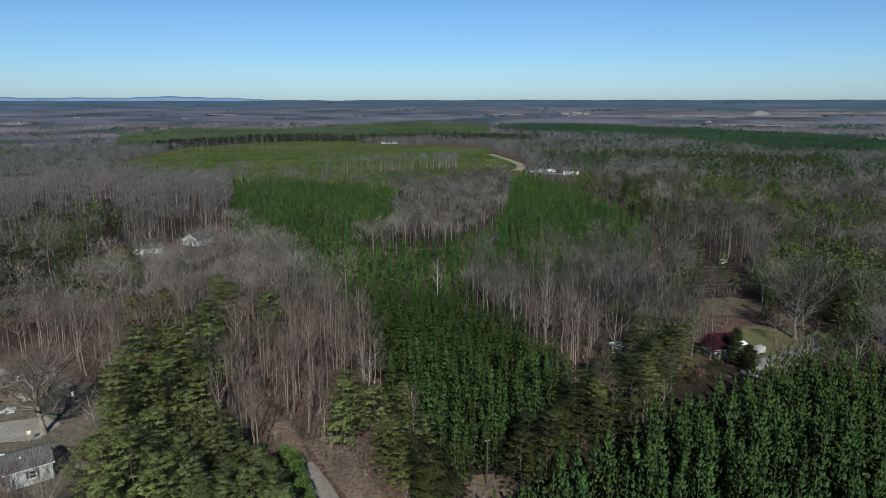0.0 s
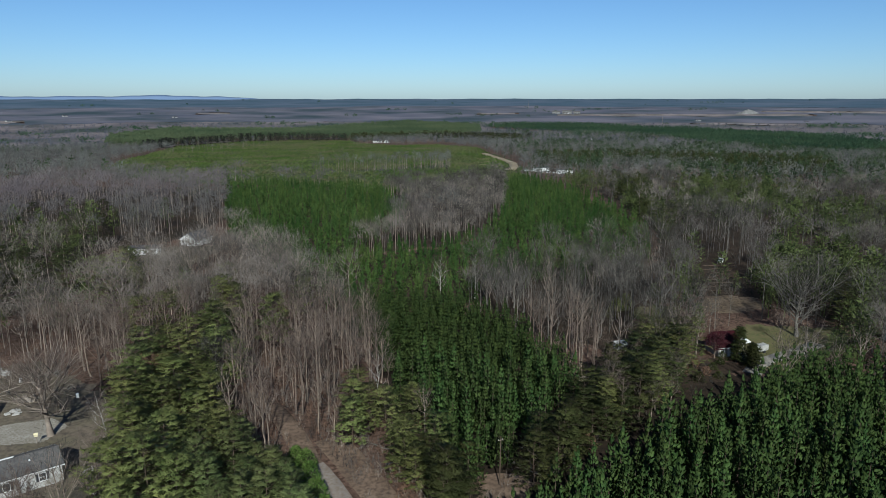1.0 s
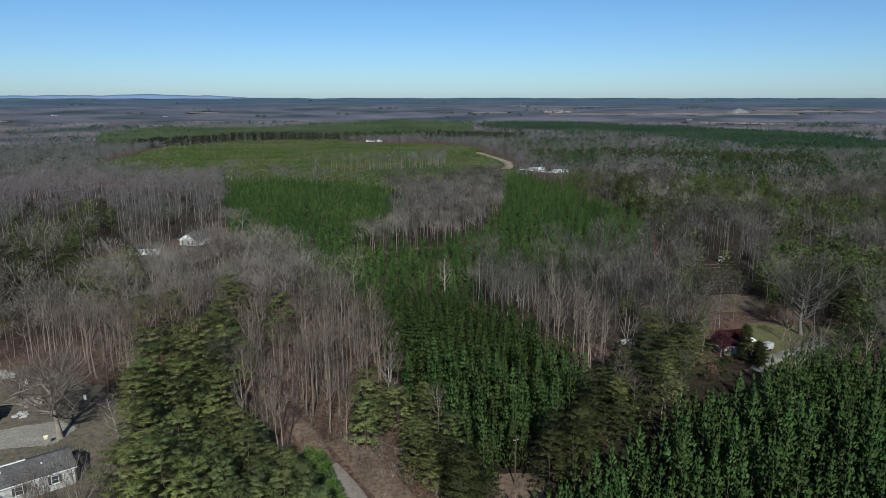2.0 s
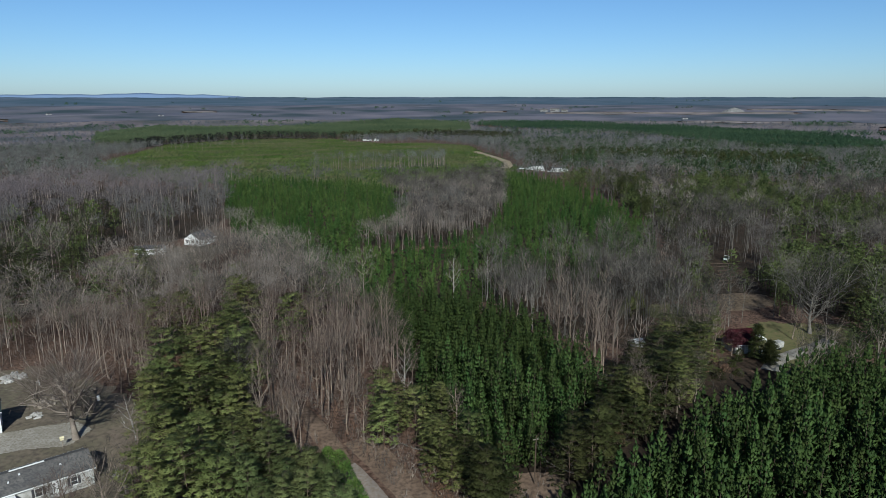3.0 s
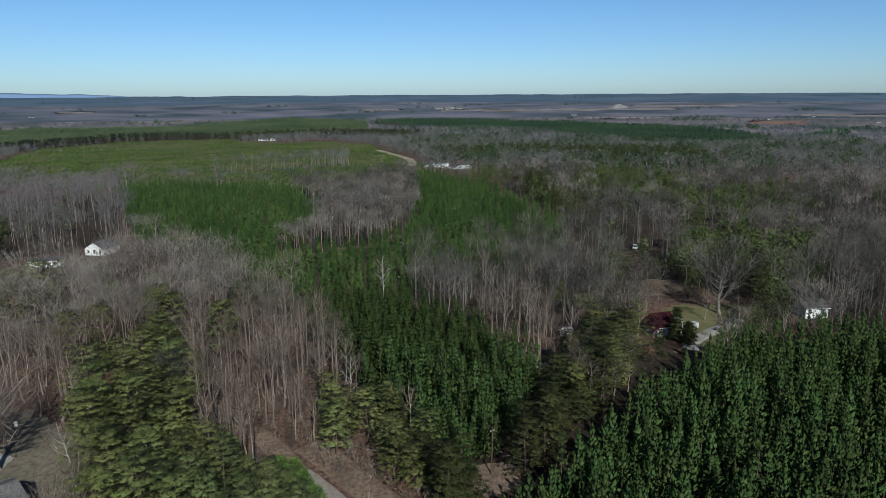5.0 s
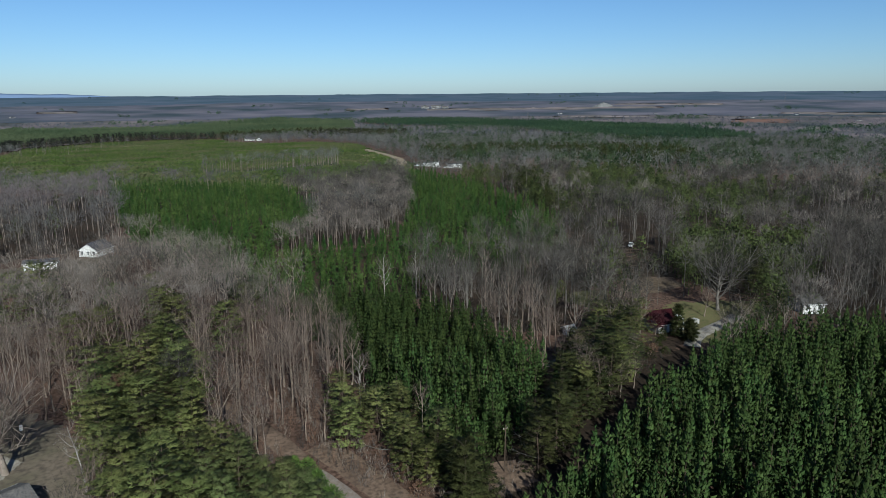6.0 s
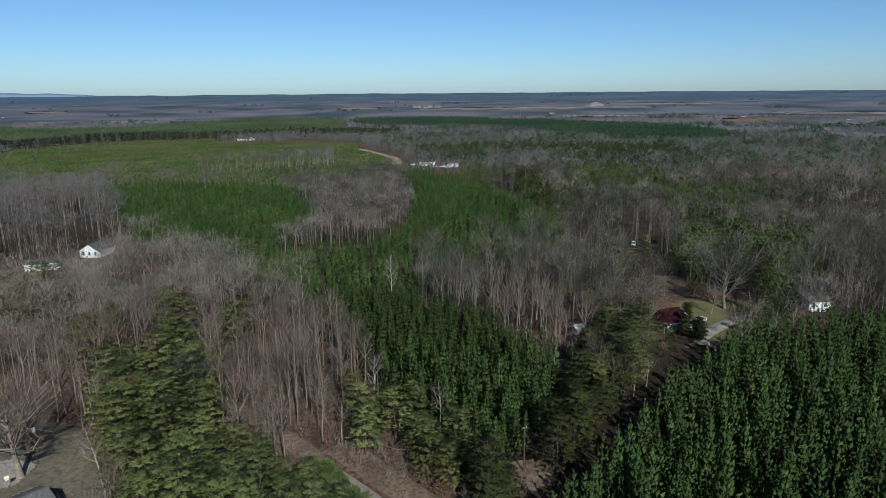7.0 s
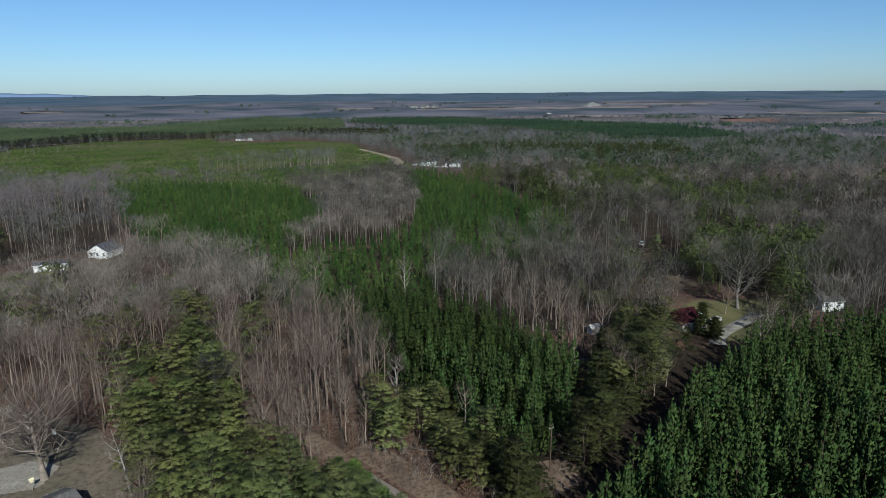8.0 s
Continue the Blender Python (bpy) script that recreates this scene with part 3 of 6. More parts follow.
def bare_lite(h, spread, seed, low=0.45, twigs=60, width=0.12, length=0.30, girth=0.13):
    """The same tree seen from further off: a slim trunk with limbs, and its twigs."""
    wood, fine = Bag(seed), Bag(seed + 500)
    r = wood.rng
    lean = np.c_[np.cumsum(r.normal(0, 0.012 * h, (3, 2)), 0), (-0.3, h * 0.45, h * 0.8)]
    wood.tube(lean, (girth, girth * 0.62, 0.02), 3)
    if twigs > 250:
        for a in range(8):
            z, ang, reach = r.uniform(low, 0.75) * h, a * 2.4 + r.uniform(-0.5, 0.5), spread * r.uniform(0.55, 1.05)
            root = np.array([np.interp(z, lean[:, 2], lean[:, 0]), np.interp(z, lean[:, 2], lean[:, 1]), z])
            out, up = np.array([math.cos(ang), math.sin(ang), 0]), min(reach * r.uniform(1.0, 2.0), h - z)
            p = [root, root + out * reach * 0.45 + (0, 0, up * 0.3), root + out * reach * 0.8 + (0, 0, up * 0.75)]
            wood.tube(np.array(p) + r.normal(0, 0.05 * reach, (3, 3)), (0.055, 0.04, 0.012), 3)
            fork = np.array([p[1]] * 2 + [p[2]] * 2)
            wood.blades(fork, out * 0.5 + r.normal(0, 0.45, (4, 3)) + np.array([0, 0, 1.0]), reach * r.uniform(0.4, 0.9, 4), 0.05)
    else:
        z, ang = r.uniform(low, 0.8, 10) * h, r.uniform(0, 6.28, 10)
        fine.blades(np.c_[np.interp(z, lean[:, 2], lean[:, 0]), np.interp(z, lean[:, 2], lean[:, 1]), z], np.c_[np.cos(ang), np.sin(ang), r.uniform(0.9, 2.0, 10)], spread * r.uniform(0.7, 1.5, 10), 0.10)
    fuzz(fine, h, spread, low, twigs, length * spread, width)
    return wood.arrays(), fine.arrays()


def bare_tree(h, spread, seed, limbs=9, twigs=330, low=0.4, girth=0.15, twig_w=0.038, sides=6, bend=0.008, haze=1.35, rise=(0.8, 1.7), subs=3, top=0.92):
    """A leafless hardwood: arrays of the trunk with its limbs, and of the twigs."""
    wood, fine = Bag(seed), Bag(seed + 500)
    rng = wood.rng
    k = np.linspace(0, 1, 8)
    lean = np.stack([np.cumsum(rng.normal(0, bend * h, 8)), np.cumsum(rng.normal(0, bend * h, 8)), k * h * top], 1)
    lean[0, :2] = 0
    lean[0, 2] = -0.3
    wood.tube(lean, girth * (1.12 - k * 0.92) * (1 + 0.4 * (k == 0)), sides)
    tips, tipdirs, lens = [], [], []
    for a in range(limbs):
        f = low + (0.93 - low) * (a + rng.uniform(0, 0.8)) / limbs
        root = np.array([np.interp(f, k, lean[:, c]) for c in range(3)])
        ang = a * 2.4 + rng.uniform(-0.5, 0.5)
        reach = spread * (1.05 - 0.55 * abs(f - 0.55) / 0.45) * rng.uniform(0.65, 1.1)
        up = min(reach * rng.uniform(*rise), h * 1.02 - root[2]) * (1 if top > 0.8 else rng.uniform(0.85, 1))
        out = np.array([math.cos(ang), math.sin(ang), 0])
        s = np.linspace(0, 1, 4)[:, None]
        p = root + out * reach * s + np.array([0, 0, up]) * s ** 1.4 + rng.normal(0, 0.1 * reach, (4, 3)) * s
        r = girth * (0.62 - 0.35 * f)
        wood.tube(p, r * (1 - 0.8 * s[:, 0]), 4 if sides > 4 else 3)
        for b in range(subs):
            u = rng.uniform(0.3, 0.95)
            q0 = root + out * reach * u + np.array([0, 0, up]) * u ** 1.4
            dq = out * reach * rng.uniform(0.2, 0.5) + rng.normal(0, 0.3 * reach, 3) + np.array([0, 0, reach * rng.uniform(0.2, 0.7)])
            q1 = q0 + dq
            wood.tube([q0, (q0 + q1) / 2 + rng.normal(0, 0.05 * reach, 3), q1], np.array([0.42, 0.28, 0.1]) * r, 3)
            tips += [q0 + dq * g for g in (0.3, 0.6, 0.9)]
            tipdirs += [dq] * 3
        tips += [p[2], p[3]]
        tipdirs += [p[2] - p[1], p[3] - p[2]]
    tips, tipdirs = np.array(tips), np.array(tipdirs)
    tipdirs /= np.linalg.norm(tipdirs, axis=1)[:, None]
    pick = rng.integers(0, len(tips), twigs)
    base = tips[pick] + rng.normal(0, 0.10 * spread, (twigs, 3))
    way = tipdirs[pick] * 0.8 + rng.normal(0, 0.55, (twigs, 3)) + np.array([0, 0, 0.35])
    fine.blades(base, way, rng.uniform(0.3, 1.0, twigs) * 0.5 * spread, twig_w * rng.uniform(0.6, 1.5, twigs))
    fuzz(fine, h, spread, low, int(twigs * haze), 0.28 * spread, twig_w * 1.1)
    return wood.arrays(), fine.arrays()


def softened(v, f, mids, knob, up):
    """Needles shaded as the soft clumps they form: normals that point out of each clump and out of the crown."""
    clump, crown = v - mids, v * (1, 1, 0) + np.array([0, 0, up])
    soft = clump / (np.linalg.norm(clump, axis=1)[:, None] + 1e-6) * knob + crown / np.linalg.norm(crown, axis=1)[:, None]
    soft /= np.linalg.norm(soft, axis=1)[:, None] + 1e-6
    face = np.cross(v[f[:, 1]] - v[f[:, 0]], v[f[:, 2]] - v[f[:, 0]])
    turn = (face * soft[f].mean(1)).sum(1) < 0
    f[turn] = f[turn][:, ::-1]
    return v, f, soft


def planted_pine(h, seed, whorls=12, tufts=9, size=1.0):
    """A young plantation pine: straight trunk, upswept branches, each ending in a knobby bunch of needles."""
    wood, fine = Bag(seed), Bag(seed + 700)
    rng = wood.rng
    wood.tube([(0, 0, -0.3), (0.03, 0, h * 0.5), (0, 0.02, h * 0.85)], [0.10 * h / 11, 0.05 * h / 11, 0.012], 4)
    heart, away, rad = [], [], []
    z0, wide = 0.12 * h, 0.158 * h * rng.uniform(0.88, 1.12)
    for a in range(whorls):
        f = min(max((a + rng.uniform(-0.3, 0.3)) / (whorls - 1), 0), 1)
        z = z0 + (h * 0.9 - z0) * f
        n = int(rng.integers(5, 7)) if f < 0.85 else 4
        if f > 0.4:
            heart.append(np.array([rng.normal(0, 0.12), rng.normal(0, 0.12), z + 0.25]))
            away.append(np.array([rng.normal(0, 0.5), rng.normal(0, 0.5), 1.0]))
            rad.append(0.5 * (1.15 - 0.5 * f))
        for k in range(n):
            ang = 2 * math.pi * (k + rng.uniform(-0.35, 0.35)) / n + a * 1.1
            reach = wide * (1 - f ** 1.35) * rng.uniform(0.55, 1.12) + 0.1
            out = np.array([math.cos(ang), math.sin(ang), 0.0])
            heart.append(np.array([0, 0, z + reach * (0.15 + 0.4 * f)]) + out * reach)
            away.append(out * (0.85 - 0.55 * f) + np.array([0, 0, 0.95]))
            rad.append(rng.uniform(0.36, 0.6) * (1 - 0.3 * f))
            if reach > 1.0:
                heart.append(heart[-1] - out * reach * rng.uniform(0.35, 0.55))
                away.append(away[-1])
                rad.append(rad[-1])
    heart += [np.array([0, 0, h * g]) for g in (0.9, 0.96)]
    away += [np.array([0.0, 0, 1])] * 2
    rad += [0.4, 0.3]
    heart, away, rad = np.array(heart), np.array(away) + rng.normal(0, 0.2, (len(away), 3)), np.array(rad) * size
    fine.spindles(heart, away, rad * 0.98)
    mids = [np.repeat(heart, 6, 0)]
    heart, away, rad = (np.repeat(q, tufts, 0) for q in (heart, away, rad))
    n = len(heart)
    d = rng.normal(size=(n, 3)) * 0.55 + away * 0.8
    d /= np.linalg.norm(d, axis=1)[:, None]
    fine.blades(heart + d * 0.30 * rad[:, None] + rng.normal(0, 0.16, (n, 3)) * rad[:, None], d, rad * rng.uniform(0.6, 1.1, n), rad * rng.uniform(0.09, 0.15, n) * size ** 1.5, False, away)
    return wood.arrays(), softened(*fine.arrays(), np.concatenate([*mids, np.repeat(heart, 3, 0)]), 0.75, 0.45)


def wild_pine(h, seed, boughs=40, blades=9, wide=3.2, low=0.30, size=1.0, branches=True):
    """An old-field pine: bent trunk and flat layered boughs with gaps between them."""
    wood, fine = Bag(seed), Bag(seed + 900)
    rng = wood.rng
    k = np.linspace(0, 1, 6)
    line = np.stack([np.cumsum(rng.normal(0, 0.012 * h, 6)), np.cumsum(rng.normal(0, 0.012 * h, 6)), k * h * 0.97], 1)
    line[0] = (0, 0, -0.3)
    wood.tube(line, 0.15 * (1.15 - k * 1.05), 6)
    mids = []
    for a in range(boughs):
        f = low + (0.985 - low) * ((a // 4 + rng.uniform(0, 0.25)) * 4 / boughs)
        g = (f - low) / (1 - low)
        root = np.array([np.interp(f, k, line[:, c]) for c in range(3)])
        ang = a * 1.571 + (a // 4) * 0.8 + rng.uniform(-0.5, 0.5)
        reach = wide * (1 - 0.8 * g ** 2.7) * rng.uniform(0.55, 1.15)
        out = np.array([math.cos(ang), math.sin(ang), rng.uniform(-0.05, 0.3) + 0.4 * g])
        end = root + out * reach
        if branches:
            wood.tube([root, (root + end) / 2 + (0, 0, 0.1), end], [0.045, 0.03, 0.01], 3)
        lat = np.array([-math.sin(ang), math.cos(ang), 0])
        for u, s in ((0.45, rng.uniform(-0.3, 0.3)), (0.72, rng.uniform(0.15, 0.5)), (0.75, -rng.uniform(0.15, 0.5)), (1.0, rng.uniform(-0.2, 0.2))):
            heart = root + out * reach * u + lat * s * reach * 0.8 + np.array([0, 0, rng.uniform(-0.1, 0.15)])
            mids.append(np.repeat([heart - (0, 0, 0.3)], 3 * blades, 0))
            turn = rng.uniform(0, 2 * np.pi, blades)
            way = np.c_[np.cos(turn), np.sin(turn), rng.uniform(0.0, 0.4, blades)] + out * 0.35
            size2 = size * (0.75 + 0.35 * reach / wide)
            fine.blades(heart + rng.normal(0, 0.22, (blades, 3)) * (1, 1, 0.35), way, rng.uniform(0.42, 0.85, blades) * size2, rng.uniform(0.10, 0.18, blades) * size2, True)
    return wood.arrays(), softened(*fine.arrays(), np.concatenate(mids), 0.7, 1.6)


def tuft_tree(h, wide, low, n, blade, seed, up=0.5, thin=0.3, trunk=0.0, top=1.0, taper=2.0):
    """A tree far off: a short crown of n blades round a trunk sliver."""
    bag = Bag(seed)
    rng = bag.rng
    f = rng.uniform(0, 1, n)
    ang = rng.uniform(0, 2 * np.pi, n)
    r = wide * np.sqrt(rng.uniform(0.05, 1, n)) * (1 - f ** taper * top)
    base = np.stack([r * np.cos(ang), r * np.sin(ang), h * (low + (0.92 - low) * f)], 1)
    way = np.stack([np.cos(ang) * 0.6, np.sin(ang) * 0.6, np.full(n, up)], 1) + rng.normal(0, 0.35, (n, 3))
    bag.blades(base - way * blade * 0.3, way, blade * rng.uniform(0.7, 1.3, n), blade * thin * rng.uniform(0.7, 1.3, n), False, np.c_[np.cos(ang), np.sin(ang), np.full(n, 0.6)])
    if trunk:
        m = 2
        b = np.c_[rng.normal(0, 0.3, (m, 2)), np.full(m, -0.3)]
        bag.blades(b, np.c_[rng.normal(0, 0.03, (m, 2)), np.ones(m)], h * 0.8, trunk)
    return bag.arrays()


def thing_tree(name, arrays, mats, label, category, labels=("", "")):
    root = new(name)
    root.empty_display_size = 0.5
    for nm, (v, f, *soft), mat, lb in zip(("trunk", "crown"), arrays, mats, labels):
        me = mesh_of(nm, v, f, normals=soft[0] if soft else None)
        me.materials.append(mat)
        child(tagged(new(nm, me), lb), root)
    return tagged(root, label, category)


def place(proto, x, y, rot, s, group="", sz=None):
    m = Matrix.Translation((x, y, float(ground_z(x, y)))) @ Matrix.Rotation(rot, 4, "Z")
    ob = copy_thing(proto, m)
    ob.scale = (s, s, sz or s)
    return tagged(ob, group=group)


def drop(ob):
    for o in (*ob.children_recursive, ob):
        bpy.data.objects.remove(o)


def stuff(name, protos, xy, mat, label, category, scale=(0.8, 1.2), lift=0.0, seed=1, stretch=0.0):
    """Many trees joined into one mesh: each a turned and scaled copy of one of the prototypes."""
    rng = np.random.default_rng(seed)
    xy = np.asarray(xy, float).reshape(-1, 2)
    if not len(xy):
        return None
    kind = rng.integers(0, len(protos), len(xy))
    vs, fs, n = [], [], 0
    z = ground_z(xy[:, 0], xy[:, 1]) + lift
    for p, (v, f) in enumerate(protos):
        at = np.nonzero(kind == p)[0]
        if not len(at):
            continue
        t, s = rng.uniform(0, 2 * np.pi, len(at)), rng.uniform(*scale, len(at))
        c, q = (np.cos(t) * s)[:, None], (np.sin(t) * s)[:, None]
        hz = s * (1 + stretch * rng.uniform(-1, 1, len(at)))
        out = np.stack([v[None, :, 0] * c - v[None, :, 1] * q + xy[at, 0, None], v[None, :, 0] * q + v[None, :, 1] * c + xy[at, 1, None], v[None, :, 2] * hz[:, None] + z[at, None]], -1)
        vs.append(out.reshape(-1, 3))
        fs.append((f[None] + (n + len(v) * np.arange(len(at)))[:, None, None]).reshape(-1, 3))
        n += len(v) * len(at)
    me = mesh_of(name, np.concatenate(vs), np.concatenate(fs))
    me.materials.append(mat)
    return tagged(new(name, me), label, category, kind="stuff")


def scatter(poly, step, seed, jitter=0.38, turn=0.0):
    """Points about step apart inside a polygon, on a turned and jittered grid."""
    rng = np.random.default_rng(seed)
    p = np.array(poly)
    mid, span = p.mean(0), np.ptp(p, axis=0).max() * 0.75 + step
    n = int(span / step)
    g = np.stack(np.meshgrid(np.arange(-n, n + 1), np.arange(-n, n + 1)), -1).reshape(-1, 2) * step
    g = g + rng.uniform(-jitter, jitter, g.shape) * step
    c, s = math.cos(turn), math.sin(turn)
    g = g @ np.array([[c, s], [-s, c]]) + mid
    return g[inside(poly, g[:, 0], g[:, 1])]


def clear_of(xy, polys):
    keep = np.ones(len(xy), bool)
    for poly in polys:
        keep &= ~inside(poly, xy[:, 0], xy[:, 1])
    return xy[keep]


def off_line(xy, line, dist):
    keep = np.ones(len(xy), bool)
    for a, b in zip(line, line[1:]):
        a, b = np.array(a, float), np.array(b, float)
        t = np.clip(((xy - a) @ (b - a)) / ((b - a) @ (b - a)), 0, 1)[:, None]
        keep &= np.linalg.norm(xy - a - t * (b - a), axis=1) > dist
    return xy[keep]


def patchy(x, y, a=37.0):
    return np.sin(x / a + 1.3 * np.sin(y / (a * 1.4))) * np.cos(y / (a * 0.9) + 1.7 * np.sin(x / (a * 1.9) + 0.5))


rng = np.random.default_rng(21)
BIG_TREE, PALE_TREE = (-71.8, 112.6), (-1.0, 183.0)

# near trees, each a thing of its own
plant_protos = [thing_tree("plantation_pine", planted_pine(h, 10 + k), (M_PBARK, M_PLANT), "dark green young plantation pine with upswept branches", "pine tree") for k, h in enumerate((12.4, 13.2, 11.4, 12.6, 13.6))]
front_protos = [thing_tree("pine_tree", wild_pine(h, 35 + k, 52, 17, w, 0.1, 1.0), (M_PBARK, M_FRONT), "dark bushy old-field pine with dense boughs", "pine tree") for k, (h, w) in enumerate(((13.4, 3.9), (12.0, 3.5), (14.2, 4.2)))]
cedar_protos = [thing_tree("pine_tree", wild_pine(h, 40 + k, 40, 17, w, 0.12, 1.1), (M_PBARK, M_CEDAR), "dark green old-field pine with drooping layered boughs", "pine tree") for k, (h, w) in enumerate(((12.3, 4.2), (11.2, 3.8), (13.2, 4.5)))]
wild_protos = [thing_tree("pine_tree", wild_pine(h, 30 + k, 48, 18, w, 0.2, 1.12), (M_PBARK, M_WILD), "olive green old-field pine with flat layered boughs", "pine tree") for k, (h, w) in enumerate(((14.6, 5.2), (13.4, 4.6), (15.6, 5.4), (12.6, 5.0), (14.8, 4.4)))]
bare_protos = [thing_tree("bare_tree", bare_tree(h, s, 50 + k, 10, low=lo, girth=0.165, top=0.66 if k % 3 == 2 else 0.92, rise=(1.5, 2.8) if k % 2 else (1.0, 1.9), bend=0.007, haze=0.42, twigs=240, twig_w=0.034), (M_BARK, (M_TWIG, M_TWIG_PALE, M_TWIG_DARK, M_TWIG_DARK, M_TWIG, M_TWIG_PALE)[k]), "leafless grey hardwood with fine upright twigs", "tree", ("sunlit grey trunk and limbs", "haze of grey-brown twigs")) for k, (h, s, lo) in enumerate(((15.2, 2.3, 0.56), (16.0, 2.7, 0.52), (14.2, 2.4, 0.5), (16.6, 3.0, 0.55), (13.4, 1.9, 0.52), (15.6, 2.4, 0.6)))]

dark_protos = [thing_tree("bare_tree", bare_tree(h, s, 60 + k, 10, low=lo, girth=0.17, top=0.7, rise=(1.2, 2.4), bend=0.008, haze=0.7, twigs=240, twig_w=0.034), (M_BARK_B, M_TWIG_DARK), "dark leafless hardwood with spreading twigs", "tree", ("dark grey trunk and limbs", "haze of dark brown twigs")) for k, (h, s, lo) in enumerate(((15.0, 3.2, 0.5), (16.5, 3.6, 0.46), (14.0, 3.0, 0.5)))]

stand = scatter(STAND_R, 3.0, 3, 0.47, 0.65)
stand = stand[np.random.default_rng(77).uniform(0, 1, len(stand)) > 0.09]
edge = [(STAND_R[k][0] + (STAND_R[k + 1][0] - STAND_R[k][0]) * f, STAND_R[k][1] + (STAND_R[k + 1][1] - STAND_R[k][1]) * f) for k in range(7) for f in (0.0, 0.2, 0.4, 0.6, 0.8)]
stand = np.concatenate([stand, np.array(edge) + rng.uniform(-0.5, 0.5, (len(edge), 2))])
order = np.argsort(np.hypot(stand[:, 0] - 35, stand[:, 1] - 88))
for k in order[:190]:
    place(plant_protos[k % 5], *stand[k], rng.uniform(0, 6.28), rng.choice((0.7, 0.84, 0.92, 0.98, 1.04, 1.1, 1.16)) * rng.uniform(0.95, 1.05), "planted pine stand")
tongue = clear_of(scatter(TONGUE, 2.9, 4, 0.48, 1.2), [[(2, 86), (11, 88), (11.5, 98), (5, 99.5)]])
tongue = off_line(tongue, RIDE, 2.0)
order_t = np.argsort(tongue[:, 1])
for k in order_t[:110]:
    place(plant_protos[k % 5], *tongue[k], rng.uniform(0, 6.28), rng.choice((0.6, 0.7, 0.78, 0.84, 0.92)), "pines of the narrow stand")

wild = np.concatenate([scatter(WILD_NEAR, 5.4, 5), scatter(WILD_C1, 5.5, 6), scatter(WILD_C2, 3.8, 7), scatter(WILD_C3, 4.0, 8), scatter(WILD_PR7, 3.9, 9), scatter(WILD_C4, 4.0, 10)])
LANE = [(1, 76), (9.8, 84.5), (28.8, 101), (48.8, 116.5), (61, 128)]
wild = off_line(off_line(off_line(wild, ROAD, 3.6), TRACK, 2.6), LANE, 5.4)
wild = off_line(off_line(wild, RIDE, 2.6), [(50, 126), (62, 147)], 4.5)
wild = off_line(clear_of(wild, [TONGUE]), [(36, 136), (41, 151)], 4.4)
wild = off_line(wild, [(-23.5, 99), (-23.5, 88)], 4.0)
wild = off_line(wild, [(5.5, 95), (2, 77)], 3.6)
wild = off_line(wild, [(-47, 129), (-46.4, 125.5)], 3.4)
wild = off_line(wild, [(0, 62), (-5, 80), (-11, 93), (-14, 99)], 4.6)
for k, p in enumerate(wild):
    if p[1] < 98 and p[0] > -38 and p[0] < -15:
        place(front_protos[k % 3], *p, rng.uniform(0, 6.28), rng.uniform(0.62, 0.95), "dense pines beside the lane")
    elif p[0] < -5 or (k % 3 == 0 and p[1] > 112) or p[1] > 136:
        place(wild_protos[k % 5], *p, rng.uniform(0, 6.28), rng.uniform(0.68, 1.08) * (1.0 if p[0] < -20 else 0.72), "old-field pines")
    else:
        place(cedar_protos[k % 3], *p, rng.uniform(0, 6.28), rng.uniform(0.62, 1.02), "dark old-field pines")

COPSE_D = [(16, 168), (8, 182), (11, 191), (20, 196), (30, 200), (40, 195), (42, 180), (41, 160), (36, 152), (26, 158)]
COPSE_E = [(45, 194), (54, 207), (67, 214), (77, 208), (74, 198), (60, 188), (50, 188)]
VIEW_NEAR = [(-150, 100), (-75, 60), (0, 60), (20, 75), (120, 110), (190, 190), (190, 215), (-190, 215)]
near = scatter(VIEW_NEAR, 3.7, 11, 0.48)
near = clear_of(near, [*CLEAR, WILD_C1, STAND_R, TONGUE, FIELD, WILD_NEAR, WILD_C2, WILD_C3, [(6, 88), (14, 92), (32, 108), (24, 116), (8, 98)]])
near = off_line(off_line(off_line(near, ROAD, 6.0), TRACK, 2.8), [(0, 62), (-5, 80), (-11, 93), (-15, 100)], 6)
near = off_line(clear_of(off_line(near, LANE, 6.5), [COPSE_D, COPSE_E]), [(48, 118), (57, 133), (64, 141)], 6.0)
near = near[np.hypot(near[:, 0] - BIG_TREE[0], near[:, 1] - BIG_TREE[1]) > 9]
near = off_line(near, [(-23.5, 99), (-23.5, 84)], 4.8)
WOOD_PINES = ((-41, 153, 1.08), (-38, 176, 0.95), (-53, 163, 1.1), (-73, 155, 1.05), (-90, 178, 1.0), (-97, 186, 1.0), (-86, 186, 0.9), (-62, 190, 0.8), (-92, 192, 1.05), (-67, 157, 0.9), (-57, 168, 0.95))
near = clear_of(off_line(near, [(70, 136), (86, 150)], 6.5), [[(-138, 206), (-103, 206), (-98, 172), (-122, 158), (-136, 166)], [(-104, 66), (-58, 66), (-58, 93), (-104, 96)]])
DARK_GROUP = ((-120, 190, 1.35), (-114, 182, 1.3), (-110, 193, 1.25), (-125, 183, 1.35), (-118, 175, 1.2), (-106, 186, 1.15), (-130, 194, 1.35), (-134, 184, 1.2), (-138, 255, 1.1), (-148, 300, 1.1), (-146, 262, 1.0), (-132, 262, 1.0), (-176, 292, 1.1))
for x, y, sc in WOOD_PINES + DARK_GROUP:
    near = off_line(near, [(x, y + 1), (x + 1.5, y - 5)], 3.4)
r_near = np.hypot(near[:, 0] + 15, near[:, 1])
pick = np.argsort(r_near)
